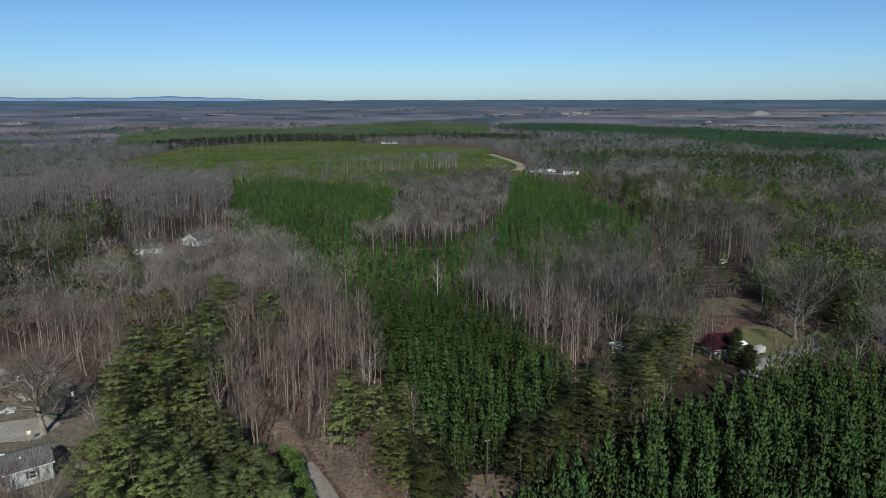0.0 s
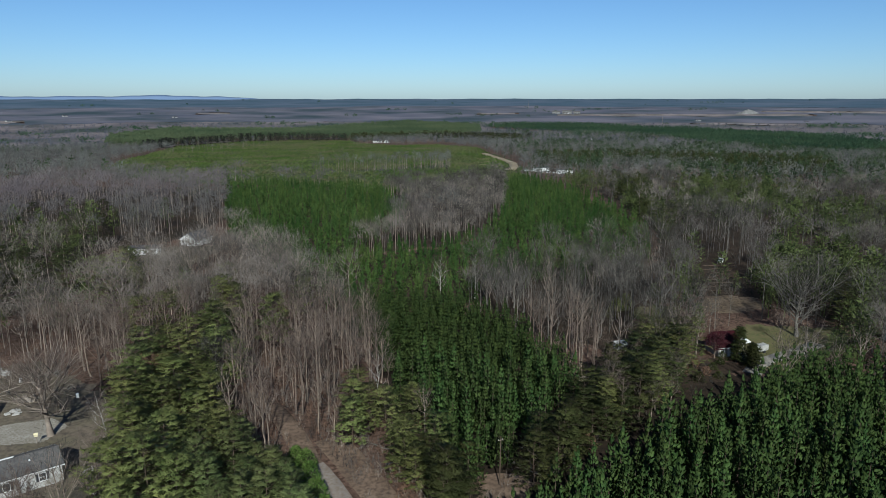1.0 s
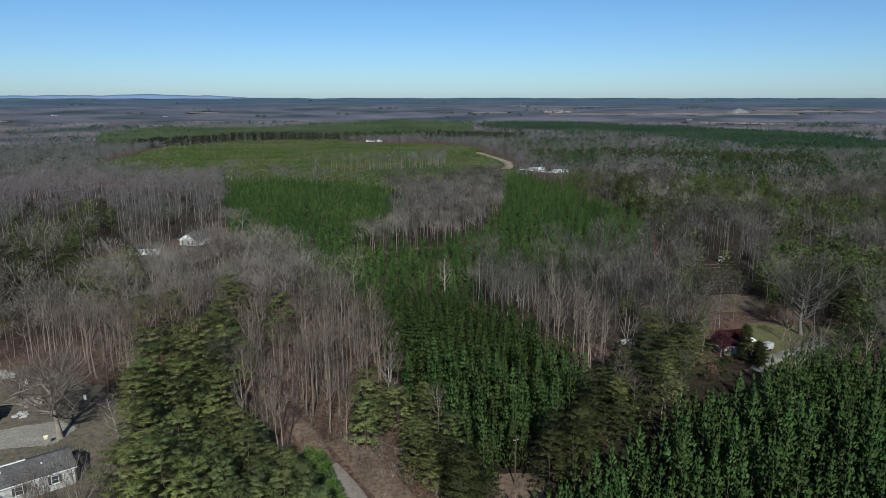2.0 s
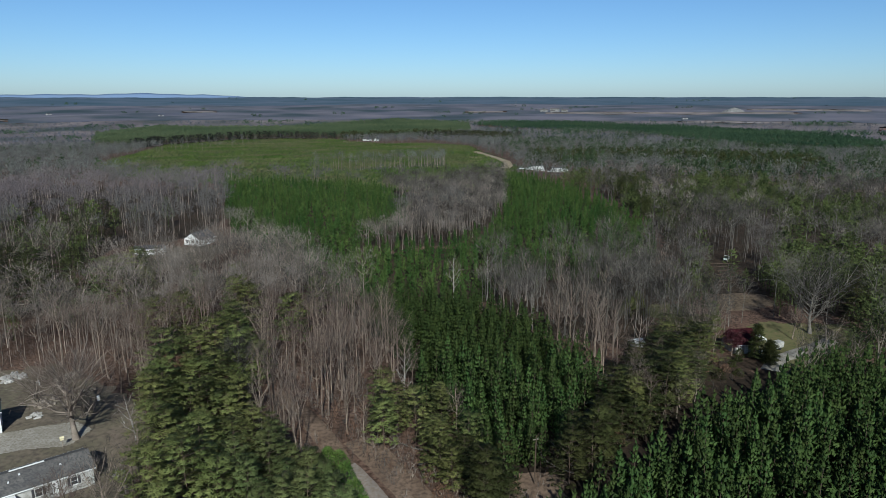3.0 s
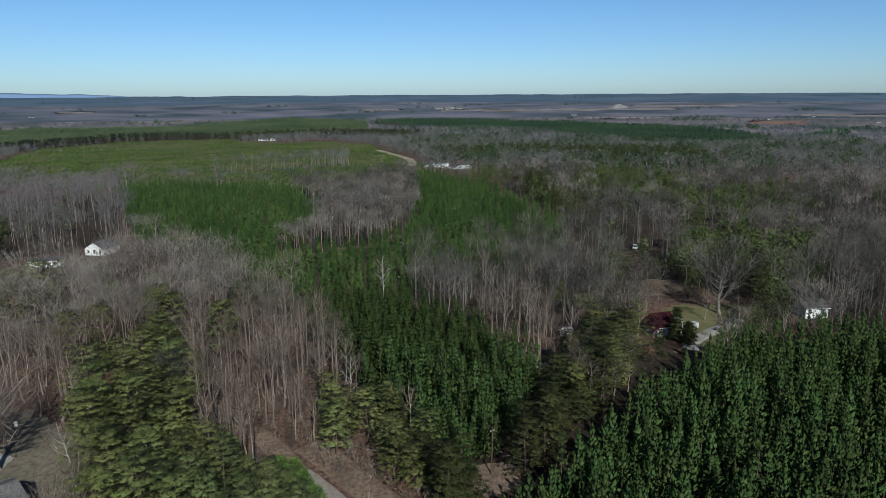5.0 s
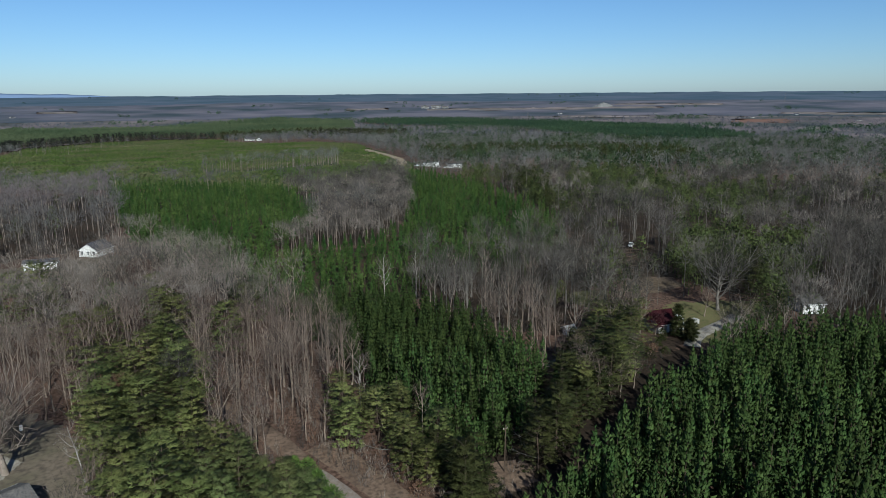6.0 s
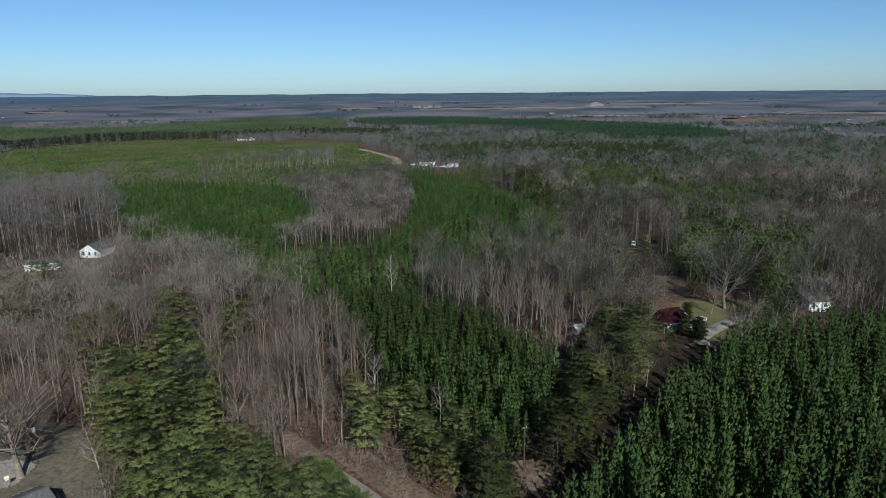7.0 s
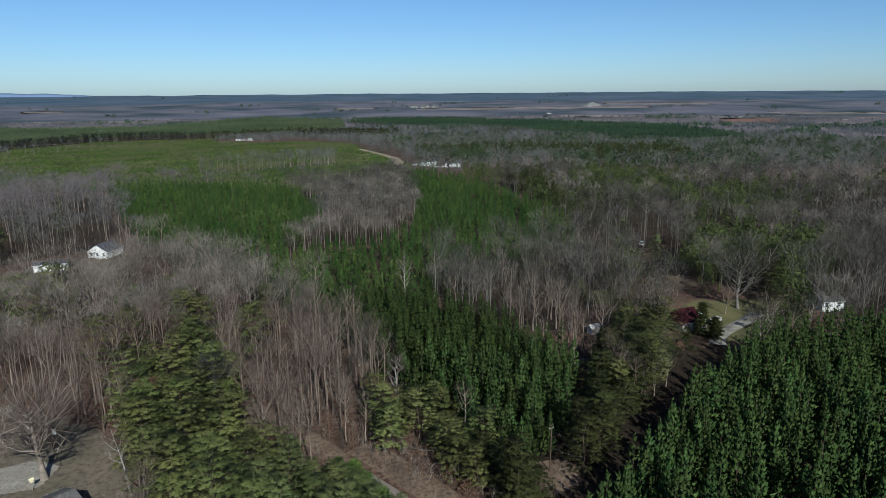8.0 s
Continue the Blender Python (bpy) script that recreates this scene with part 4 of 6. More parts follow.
for k in pick[:310]:
    thin = inside(WILD_C1, near[k, 0], near[k, 1]) | inside(WILD_PR7, near[k, 0], near[k, 1])
    place((dark_protos[k % 3] if near[k, 0] > 34 + rng.normal(0, 3) and k % 4 else bare_protos[(1, 5, 0)[k % 3]] if near[k, 0] < -52 else bare_protos[k % 6]), *near[k], rng.uniform(0, 6.28), rng.uniform(0.78, 1.12) * (0.7 if thin else 1), "near bare woods")
rest_near = near[pick[310:]]
vase_protos = [thing_tree("bare_tree", bare_tree(h, s, 80 + k, 10, 330, lo, 0.22, 0.034, 6, 0.010, 0.75, (1.6, 3.0), 3, 0.7), (M_BARK_B if k == 1 else M_BARKMID, M_TWIG_DARK_B), "tall vase-shaped leafless hardwood with grey limbs", "tree", ("sunlit grey trunk and limbs", "haze of grey-brown twigs")) for k, (h, s, lo) in enumerate(((15.8, 3.4, 0.48), (16.8, 3.8, 0.45), (14.6, 3.0, 0.48)))]
for k, p in enumerate(np.concatenate([scatter(COPSE_D, 5.4, 24, 0.42), scatter(COPSE_E, 6.0, 25, 0.42)])):
    place(vase_protos[k % 3], *p, rng.uniform(0, 6.28), rng.uniform(0.72, 0.95), "copse beside the clearing")
thicket = clear_of(scatter([(49, 150), (60, 148), (70, 164), (76, 174), (70, 178), (52, 172), (47, 166)], 7.0, 23, 0.48), [LAWN, GLADE, CLEARING, COPSE_D, *HOUSE_PLOTS])
for k, p in enumerate(thicket):
    place(bare_protos[k % 6], *p, rng.uniform(0, 6.28), rng.uniform(0.5, 0.75), "thin trees in the clearing")

for k, (x, y, sc) in enumerate(DARK_GROUP):
    place(cedar_protos[k % 3], x, y, rng.uniform(0, 6.28), sc, "dark pines in the bare woods")
for k, (x, y, sc) in enumerate(((-27.2, 91.4, 0.72), (-30.6, 95.2, 0.7), (-34.0, 98.8, 0.74), (-26.5, 84.6, 0.8), (-30.0, 88.8, 0.76))):
    place(front_protos[k % 3], x, y, rng.uniform(0, 6.28), sc, "dense pines beside the lane")
for x, y, sc in WOOD_PINES:
    place(wild_protos[int(-x) % 5], x, y, rng.uniform(0, 6.28), sc, "pines standing in the bare woods")
for k, (x, y, sc) in enumerate(((-22.6, 83.5, 0.75), (-24.6, 88, 0.8), (2, 95.5, 0.62), (-1, 90, 0.66), (2.2, 87.5, 0.6), (-3, 99.5, 0.7), (-7.5, 100, 0.62), (-1.5, 84.5, 0.55), (14, 101, 0.78), (16.5, 97.5, 0.8), (20, 104, 0.84), (53, 140, 0.8), (49, 136, 0.72))):
    place((cedar_protos if -2 < x < 40 else front_protos if x < -20 else wild_protos)[k % 3], x, y, rng.uniform(0, 6.28), sc, "pines along the lane")
for p in (*dark_protos, *front_protos, *plant_protos, *wild_protos, *cedar_protos, *bare_protos, *vase_protos):
    drop(p)

# further trees, too many to count, joined by kind
under = clear_of(scatter(VIEW_NEAR, 3.0, 26, 0.48), [*[c for c in CLEAR if c is not BARE], STAND_R, TONGUE, FIELD, WILD_NEAR])
under = off_line(off_line(off_line(under, ROAD, 3.4), TRACK, 2.2), LANE, 6.0)
# undergrowth on the right is coloured dark, as shaded gaps would look
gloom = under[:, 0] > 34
for k, (m, some, lb) in enumerate(((M_TWIG_B, under[~gloom][::2], "bare brown undergrowth in winter woods"), (M_TWIG_PALE_B, under[~gloom][1::2], "pale bare undergrowth in winter woods"), (M_TWIG_DARK_B, under[gloom], "bare undergrowth darkened for shaded gaps in winter woods"))):
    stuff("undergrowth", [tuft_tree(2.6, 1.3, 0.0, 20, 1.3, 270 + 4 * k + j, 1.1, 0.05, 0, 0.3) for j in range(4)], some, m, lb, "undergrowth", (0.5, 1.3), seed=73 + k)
BANK = [(-40, 112), (-30, 104), (-24, 101), (-16, 99), (-6, 94), (-4, 82), (2, 80), (8, 90), (0, 100), (-8, 105), (-14, 120), (-24, 142), (-38, 142)]
brush = off_line(off_line(clear_of(scatter(BANK, 1.7, 36, 0.48), [TONGUE]), ROAD, 2.4), TRACK, 1.4)
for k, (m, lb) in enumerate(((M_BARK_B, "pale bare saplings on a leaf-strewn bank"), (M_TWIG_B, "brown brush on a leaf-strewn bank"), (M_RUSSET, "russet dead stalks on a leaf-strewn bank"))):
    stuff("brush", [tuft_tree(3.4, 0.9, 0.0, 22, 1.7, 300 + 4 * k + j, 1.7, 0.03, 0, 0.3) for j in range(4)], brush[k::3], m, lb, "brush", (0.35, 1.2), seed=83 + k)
mid_plant = [(a, b[:2]) for a, b in (planted_pine(12.0, 110 + k, 10, 5, 1.1) for k in range(5))]
stuff("pine_stand_trunks", [a for a, _ in mid_plant], stand[order[190:]], M_PBARK, "trunks of the planted pine stand", "pine trees", seed=31)
stuff("pine_stand", [b for _, b in mid_plant], stand[order[190:]], M_PLANT, "dense dark green planted pine stand", "pine trees", (0.86, 1.1), seed=31)
stuff("pine_stand", [b for _, b in mid_plant], tongue[order_t[110:]], M_PLANT, "dense green strip of planted pines", "pine trees", (0.62, 0.86), seed=32)
field_xy = clear_of(scatter(FIELD, 4.1, 12, 0.38, 0.5), [COPSE])
light = np.random.default_rng(34).uniform(0, 1, len(field_xy)) < 0.55
fd = [tuft_tree(8.8, 1.85, 0.03, 86, 0.92, 130 + k, 0.75, 0.42, 0.15, 0.97, 1.0) for k in range(5)]
stuff("young_pines", fd, field_xy[light], M_FIELDP, "rows of bright green young pines", "pine trees", (0.65, 1.25), seed=33)
stuff("young_pines", fd, field_xy[~light], M_FIELDD, "rows of deep green young pines", "pine trees", (0.6, 1.15), seed=35)

mid_bare = [bare_lite(14.2 + (k % 3) * 1.3, 3.0 + 0.28 * k, 150 + k, 0.42, 120, 0.17, 0.4) for k in range(6)]
mid_pine = [tuft_tree(13.0 + 0.5 * k, 2.7 + 0.25 * k, 0.28, 120, 1.05, 160 + k, 0.4, 0.42, 0.3, 0.85) for k in range(5)]


def woods(xy, seed, right=0.45, left=0.04, clumps=False):
    """Parts a wood's trees into hardwoods and pines, the pines in patches."""
    r = np.random.default_rng(seed)
    chance = np.where(xy[:, 0] > 40 + xy[:, 1] * 0.08, right, left) * (1 + 1.2 * patchy(xy[:, 0], xy[:, 1]))
    if clumps:
        chance = chance * np.where(patchy(xy[:, 0] + 31, xy[:, 1] * 1.3, 29.0) + 0.4 * patchy(xy[:, 0], xy[:, 1], 11.0) > 0.18, 2.3, 0.12)
    for poly in PINE_MIX:
        chance = np.where(inside(poly, xy[:, 0], xy[:, 1]), 0.75, chance)
    pine = r.uniform(0, 1, len(xy)) < chance
    return xy[~pine], xy[pine]


ring = [(CX + r * math.sin(radians(a)), r * math.cos(radians(a))) for r, aa in ((195, (-52, 56)), (470, (56, -42))) for a in np.linspace(*aa, 12)]
mid = clear_of(scatter(ring, 6.3, 14, 0.48), [*CLEAR, STAND_R, TONGUE, FIELD, VIEW_NEAR, YOUNG, COPSE_D])
mid = mid[patchy(mid[:, 0], mid[:, 1], 9.0) > -0.45]
copse = scatter(COPSE, 5.2, 15, 0.45)
low_wood = clear_of(scatter(ring, 6.4, 29, 0.48), [*CLEAR, TONGUE, FIELD, VIEW_NEAR, YOUNG, COPSE_D])
# understory coloured dark in place of the shade between crowns
stuff("undergrowth", [tuft_tree(4.4, 2.4, 0.0, 18, 1.9, 294 + j, 1.1, 0.07, 0, 0.3) for j in range(4)], low_wood, M_TWIG_DARK_B, "understory of bare winter woods, darkened for shaded gaps", "undergrowth", (0.6, 1.3), seed=80)
for x, y, sc in DARK_GROUP:
    mid = off_line(mid, [(x, y + 1), (x + 3, y - 5)], 4.0)
hw, pn = woods(np.concatenate([mid, rest_near]), 16, 0.85, 0.05, True)
pn = clear_of(pn, [[(-112, 118), (-66, 118), (-66, 166), (-112, 160)]])
fine_bare = [bare_lite(15.0 + (k % 3) * 1.3, 2.7 + 0.28 * k, 155 + k, 0.45, 252, 0.06, 0.42) for k in range(6)]
# crowns far to the left take paler twigs, haze put into their colour
shade = patchy(hw[:, 0], hw[:, 1], 23.0) + np.where(hw[:, 0] < -30, 1.0 + (hw[:, 1] > 265) * 0.9, np.where((hw[:, 0] > 12) & (hw[:, 0] < 150) & (hw[:, 1] < 420), -0.1, 0)) + np.random.default_rng(60).normal(0, 0.75, len(hw))
close = np.hypot(hw[:, 0] - CX, hw[:, 1]) < 265
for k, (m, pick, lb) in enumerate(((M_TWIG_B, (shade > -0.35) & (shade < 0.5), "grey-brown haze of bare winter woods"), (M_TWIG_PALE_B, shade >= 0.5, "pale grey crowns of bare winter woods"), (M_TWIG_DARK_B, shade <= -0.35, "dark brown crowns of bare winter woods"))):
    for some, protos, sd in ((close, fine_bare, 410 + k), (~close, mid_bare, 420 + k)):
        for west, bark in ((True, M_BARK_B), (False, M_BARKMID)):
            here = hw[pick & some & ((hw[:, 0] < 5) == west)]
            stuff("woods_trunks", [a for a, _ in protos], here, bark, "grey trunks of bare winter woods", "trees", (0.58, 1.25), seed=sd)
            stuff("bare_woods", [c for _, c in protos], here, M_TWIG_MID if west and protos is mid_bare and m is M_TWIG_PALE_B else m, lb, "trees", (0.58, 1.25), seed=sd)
edge_row = np.array([(x + a, y + b) for x, y in ((92, 296), (93, 312), (96, 330), (97, 350), (99, 370), (103, 388), (107, 405), (111, 424), (115, 442), (90, 272), (84, 252)) for a, b in ((0, 0), (5, 6), (10, -3))])
stuff("scattered_pines", mid_pine, edge_row + np.random.default_rng(91).uniform(-2, 2, edge_row.shape), M_CEDAR, "dark pines along the edge of the young planting", "pine trees", (0.7, 1.15), seed=92)
low_bare = [bare_lite(11.0 + (k % 3), 2.6 + 0.25 * k, 158 + k, 0.36, 130, 0.13, 0.42) for k in range(5)]
stuff("woods_trunks", [a for a, _ in low_bare], copse, M_BARK_B, "grey trunks of a copse in the pine field", "trees", (0.75, 1.1), seed=431)
stuff("bare_woods", [c for _, c in low_bare], copse, M_TWIG_PALE_B, "pale mauve-grey copse of bare trees in the pine field", "trees", (0.75, 1.1), seed=431)
stuff("scattered_pines", mid_pine, pn, M_OLIVE, "dark olive pines scattered through bare woods", "pine trees", (0.6, 1.15), seed=42)

ring2 = [(CX + r * math.sin(radians(a)), r * math.cos(radians(a))) for r, aa in ((470, (-42, 52)), (1320, (52, -40))) for a in np.linspace(*aa, 12)]
far_xy = clear_of(scatter(ring2, 10.0, 17, 0.48), [*CLEAR, FIELD, YOUNG, FARPINE, FARPINE_R])
far_xy = np.concatenate([far_xy, clear_of(scatter([(-600, 1300), (-380, 1330), (0, 1340), (320, 1280), (900, 950), (900, 1200), (560, 1760), (140, 1760), (-200, 1480)], 13.0, 28, 0.48), [ring2, YOUNG, FARPINE, FARPINE_R, *HOUSE_PLOTS])])
hw, pn = woods(far_xy, 18, 0.65, 0.06, True)
far_bare = [tuft_tree(13, 5.2, 0.35, 35, 1.8, 170 + k, 0.8, 0.24, 0.2, 0.5) for k in range(5)]
far_pine = [tuft_tree(13.5, 3.4, 0.25, 40, 1.7, 180 + k, 0.35, 0.5, 0.4, 0.8) for k in range(4)]
stuff("far_bare_woods", far_bare, hw, M_TWIG_FAR, "bare winter woods on far slopes, grey haze in their colour", "trees", (0.8, 1.2), seed=43)
stuff("far_pines", far_pine, pn, M_WILDFAR, "dark olive pines among far bare woods", "pine trees", (0.8, 1.2), seed=44)
belt = [bare_lite(16, 2.4, 190 + k, 0.5, 80, 0.16, 0.5, 0.21) for k in range(4)]
belt_xy = np.concatenate([scatter(HEDGE, 5.8, 19, 0.48), scatter(ROUGH_STRIP, 9.0, 25, 0.48), scatter(STANDARDS, 24.0, 27, 0.48)])
stuff("belt_trunks", [a for a, _ in belt], belt_xy, M_BARK_B, "grey trunks of a tree belt in the young field", "trees", (0.55, 1.15), seed=45)
stuff("tree_belt", [c for _, c in belt], belt_xy, M_TWIG_FAR, "belt of bare grey trees in the young field", "trees", (0.55, 1.15), seed=45)
shrubs = clear_of(scatter(YOUNG, 5.2, 20, 0.45), [HEDGE])
shrubs = off_line(shrubs, SAND, 7.0)
stuff("young_shrubs", [tuft_tree(2.6, 1.6, 0.0, 9, 1.7, 200 + k, 0.7, 0.55) for k in range(5)], shrubs, M_SHRUB, "low yellow-green pines and scrub in a cut-over field", "shrubs", (0.6, 1.3), seed=46)
stuff("far_pine_block", [tuft_tree(18, 4.4, 0.5, 18, 3.0, 210 + k, 0.5, 0.6, 0.4, 0.5) for k in range(4)], scatter(FARPINE, 9.0, 21, 0.45), M_PINEBLOCK, "even block of tall pines far off", "pine trees", (0.8, 1.1), seed=47)
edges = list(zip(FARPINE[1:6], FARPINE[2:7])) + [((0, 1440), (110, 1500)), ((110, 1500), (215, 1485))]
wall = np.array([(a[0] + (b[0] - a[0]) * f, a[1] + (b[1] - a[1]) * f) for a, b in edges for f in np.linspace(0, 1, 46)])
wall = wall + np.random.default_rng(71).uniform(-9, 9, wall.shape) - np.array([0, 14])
stuff("pine_wall", [tuft_tree(22, 4.8, 0.04, 60, 2.8, 260 + k, 0.6, 0.4, 0.5, 0.6) for k in range(4)], wall, M_EDGE_SHADE, "edge of a far pine block, coloured dark for its shade", "pine trees", (0.62, 0.88), seed=72)
edges = list(zip(FARPINE_R[8:11], FARPINE_R[9:12]))
wall = np.array([(a[0] + (b[0] - a[0]) * f, a[1] + (b[1] - a[1]) * f) for a, b in edges for f in np.linspace(0, 1, 40)]) + np.random.default_rng(74).uniform(-10, 10, (len(edges) * 40, 2))
stuff("pine_wall", [tuft_tree(16, 4.6, 0.05, 50, 2.6, 264 + k, 0.6, 0.4, 0.5, 0.6) for k in range(4)], wall, M_WILDFAR, "dark green edge of a far pine block", "pine trees", (0.6, 1.05), seed=75)
band = [(-165, 1375), (-102, 1408), (-35, 1490), (26, 1446), (95, 1418), (170, 1380), (190, 1450), (100, 1500), (-30, 1560), (-110, 1480), (-170, 1440)]
for poly, step, protos, mat, size, lb, sd in (
        (PINE_MIX[2], 8.0, far_pine, M_CEDAR, (0.75, 1.2), "dark band of tall pines across the far slope", 93),
        (PINE_MIX[3], 6.0, mid_pine, M_CEDAR, (0.7, 1.15), "dark clump of pines at the corner of the planting", 94),
        (PINE_MIX[4], 8.5, mid_pine, M_OLIVE, (0.65, 1.1), "olive pines crowding through bare woods", 95),
        (PINE_MIX[5], 8.0, mid_pine, M_OLIVE, (0.65, 1.1), "olive pines crowding through bare woods", 96),
        (band, 10.0, far_pine, M_CEDAR, (1.0, 1.6), "dark wood along the far rise", 97)):
    stuff("far_pines", protos, clear_of(scatter(poly, step, sd, 0.48), HOUSE_PLOTS), mat, lb, "pine trees", size, seed=sd)
far_right = scatter(FARPINE_R, 9.5, 22, 0.45)
stuff("far_pine_block", [tuft_tree(15, 4.2, 0.3, 20, 3.0, 220 + k, 0.6, 0.55) for k in range(4)], far_right, M_PINEDIST, "wide dark green pine block far off", "pine trees", (0.7, 1.1), seed=48)

# distant woods to the skyline: an uneven canopy, broken by fields; haze painted by ring
def canopy(name, r0, r1, rows, cols, height, rough, mat, label, seed):
    r = np.random.default_rng(seed)
    rr = np.geomspace(r0, r1, rows + 1)[:, None] * (1 + r.uniform(-0.4, 0.4, (rows + 1, cols + 1)) * math.log(r1 / r0) / rows)
    aa = np.radians(np.linspace(-43, 55, cols + 1))[None] + r.normal(0, 0.0004, (rows + 1, cols + 1))
    x, y = CX + rr * np.sin(aa), rr * np.cos(aa)
    z = ground_z(x, y) + height + r.normal(0, rough, x.shape) + 1.5 * patchy(x, y, 70)
    mx, my = (x[:-1, :-1] + x[1:, 1:]) / 2, (y[:-1, :-1] + y[1:, 1:]) / 2
    keep = np.ones(mx.shape, bool)
    for poly in (*FAR_FIELDS, ROUGH_LAND, YOUNG, FARPINE, FARPINE_R, *HOUSE_PLOTS):
        keep &= ~inside(poly, mx, my)
    i, j = np.nonzero(keep)
    w = cols + 1
    q = np.stack([i * w + j, i * w + j + 1, (i + 1) * w + j + 1, (i + 1) * w + j], 1)
    me = mesh_of(name, np.stack([x.ravel(), y.ravel(), z.ravel()], 1), q, True)
    me.materials.append(mat)
    return tagged(new(name, me), label, "woods", kind="stuff")


canopy("far_woods", 1290, 2400, 90, 360, 3.2, 0.45, M_TWIG_MID, "winter woods on far slopes coloured with mauve haze", 51)
canopy("far_woods", 2400, 3700, 80, 340, 3.2, 0.3, M_TWIG_DIST, "winter woods on distant land coloured with blue-grey haze", 52)
canopy("far_woods", 3690, 4930, 50, 300, 3.2, 0.3, M_TWIG_SKY, "woods along the skyline coloured with dark blue haze", 53)
pts, r = [], 1320.0
while r < 4700:
    stp = 12 + r / 110
    n = int(radians(96) * r / stp)
    a = radians(-42) + radians(96) * (np.arange(n) + rng.uniform(-0.5, 0.5, n)) / n
    rr = r + rng.uniform(-0.5, 0.5, n) * stp
    pts.append(np.stack([CX + rr * np.sin(a), rr * np.cos(a)], 1))
    r += stp * 1.05
dist = clear_of(np.concatenate(pts), [*FAR_FIELDS, YOUNG, FARPINE, FARPINE_R, *HOUSE_PLOTS])
lump = patchy(dist[:, 0], dist[:, 1] * 1.6, 170) + 0.5 * patchy(dist[:, 0], dist[:, 1], 60) + rng.normal(0, 0.07, len(dist))
stuff("distant_pines", [tuft_tree(13, 9, 0.1, 22, 5, 240 + k, 0.5, 0.5, 0, 0.4) for k in range(5)], dist[lump > np.where(np.hypot(dist[:, 0], dist[:, 1]) > 2500, 1.15, 0.75)], M_PINEDIST, "dark patches of distant pine woods", "pine trees", (0.8, 1.15), seed=50)
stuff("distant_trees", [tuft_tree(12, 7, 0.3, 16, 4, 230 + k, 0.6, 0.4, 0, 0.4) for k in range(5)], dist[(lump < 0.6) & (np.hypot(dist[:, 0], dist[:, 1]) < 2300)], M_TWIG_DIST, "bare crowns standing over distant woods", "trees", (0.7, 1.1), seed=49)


# ---- buildings ----
def box(bm, x0, x1, y0, y1, z0, z1):
    v = [bm.verts.new((x, y, z)) for z in (z0, z1) for x, y in ((x0, y0), (x1, y0), (x1, y1), (x0, y1))]
    for q in ((3, 2, 1, 0), (4, 5, 6, 7), (0, 1, 5, 4), (1, 2, 6, 5), (2, 3, 7, 6), (3, 0, 4, 7)):
        bm.faces.new([v[k] for k in q])
    return bm


def boxes(*rows):
    bm = bmesh.new()
    for row in rows:
        box(bm, *row)
    return bm


def prism(bm, outline, y0, y1):
    """An outline in x and z, drawn out from y0 to y1."""
    a, b = [bm.verts.new((x, y0, z)) for x, z in outline], [bm.verts.new((x, y1, z)) for x, z in outline]
    n = len(outline)
    bm.faces.new(a)
    bm.faces.new(b[::-1])
    for k in range(n):
        bm.faces.new((a[k], b[k], b[(k + 1) % n], a[(k + 1) % n]))
    return bm


def turned(bm):
    bmesh.ops.rotate(bm, verts=bm.verts, cent=(0, 0, 0), matrix=Matrix.Rotation(radians(90), 3, "Z"))
    return bm


def window(parent, x, y, z, w, h, face, shutters=False):
    """A sash window on the wall that faces -y (face 0) or +x (face 1): frame, pane and sill."""
    fr = boxes((-w / 2 - 0.07, w / 2 + 0.07, -0.05, 0.02, -h / 2 - 0.07, -h / 2), (-w / 2 - 0.07, w / 2 + 0.07, -0.05, 0.02, h / 2, h / 2 + 0.07),
               (-w / 2 - 0.07, -w / 2, -0.05, 0.02, -h / 2, h / 2), (w / 2, w / 2 + 0.07, -0.05, 0.02, -h / 2, h / 2), (-w / 2, w / 2, -0.04, 0.02, -0.025, 0.025))
    win = part("window", fr, M_TRIM, parent)
    win.matrix_basis = Matrix.Translation((x, y, z)) @ Matrix.Rotation(radians(90 * face), 4, "Z")
    part("pane", boxes((-w / 2, w / 2, -0.02, 0.0, -h / 2, h / 2)), M_GLASS, win, "dark window pane")
    part("sill", boxes((-w / 2 - 0.12, w / 2 + 0.12, -0.10, 0.02, -h / 2 - 0.12, -h / 2 - 0.072)), M_TRIM, win)
    if shutters:
        for s in (-1, 1):
            c = s * (w / 2 + 0.28)
            part("shutter", boxes((c - 0.18, c + 0.18, -0.04, 0.02, -h / 2 - 0.05, h / 2 + 0.05)), M_DARK, win, "dark shutter")


def door(parent, x, y, z, face, mat=None):
    d = part("door", boxes((-0.45, 0.45, -0.05, 0.02, 0, 2.05)), mat or M_TRIM, parent)
    d.matrix_basis = Matrix.Translation((x, y, z)) @ Matrix.Rotation(radians(90 * face), 4, "Z")
    part("handle", boxes((0.32, 0.38, -0.10, -0.05, 0.98, 1.06)), M_METAL, d)


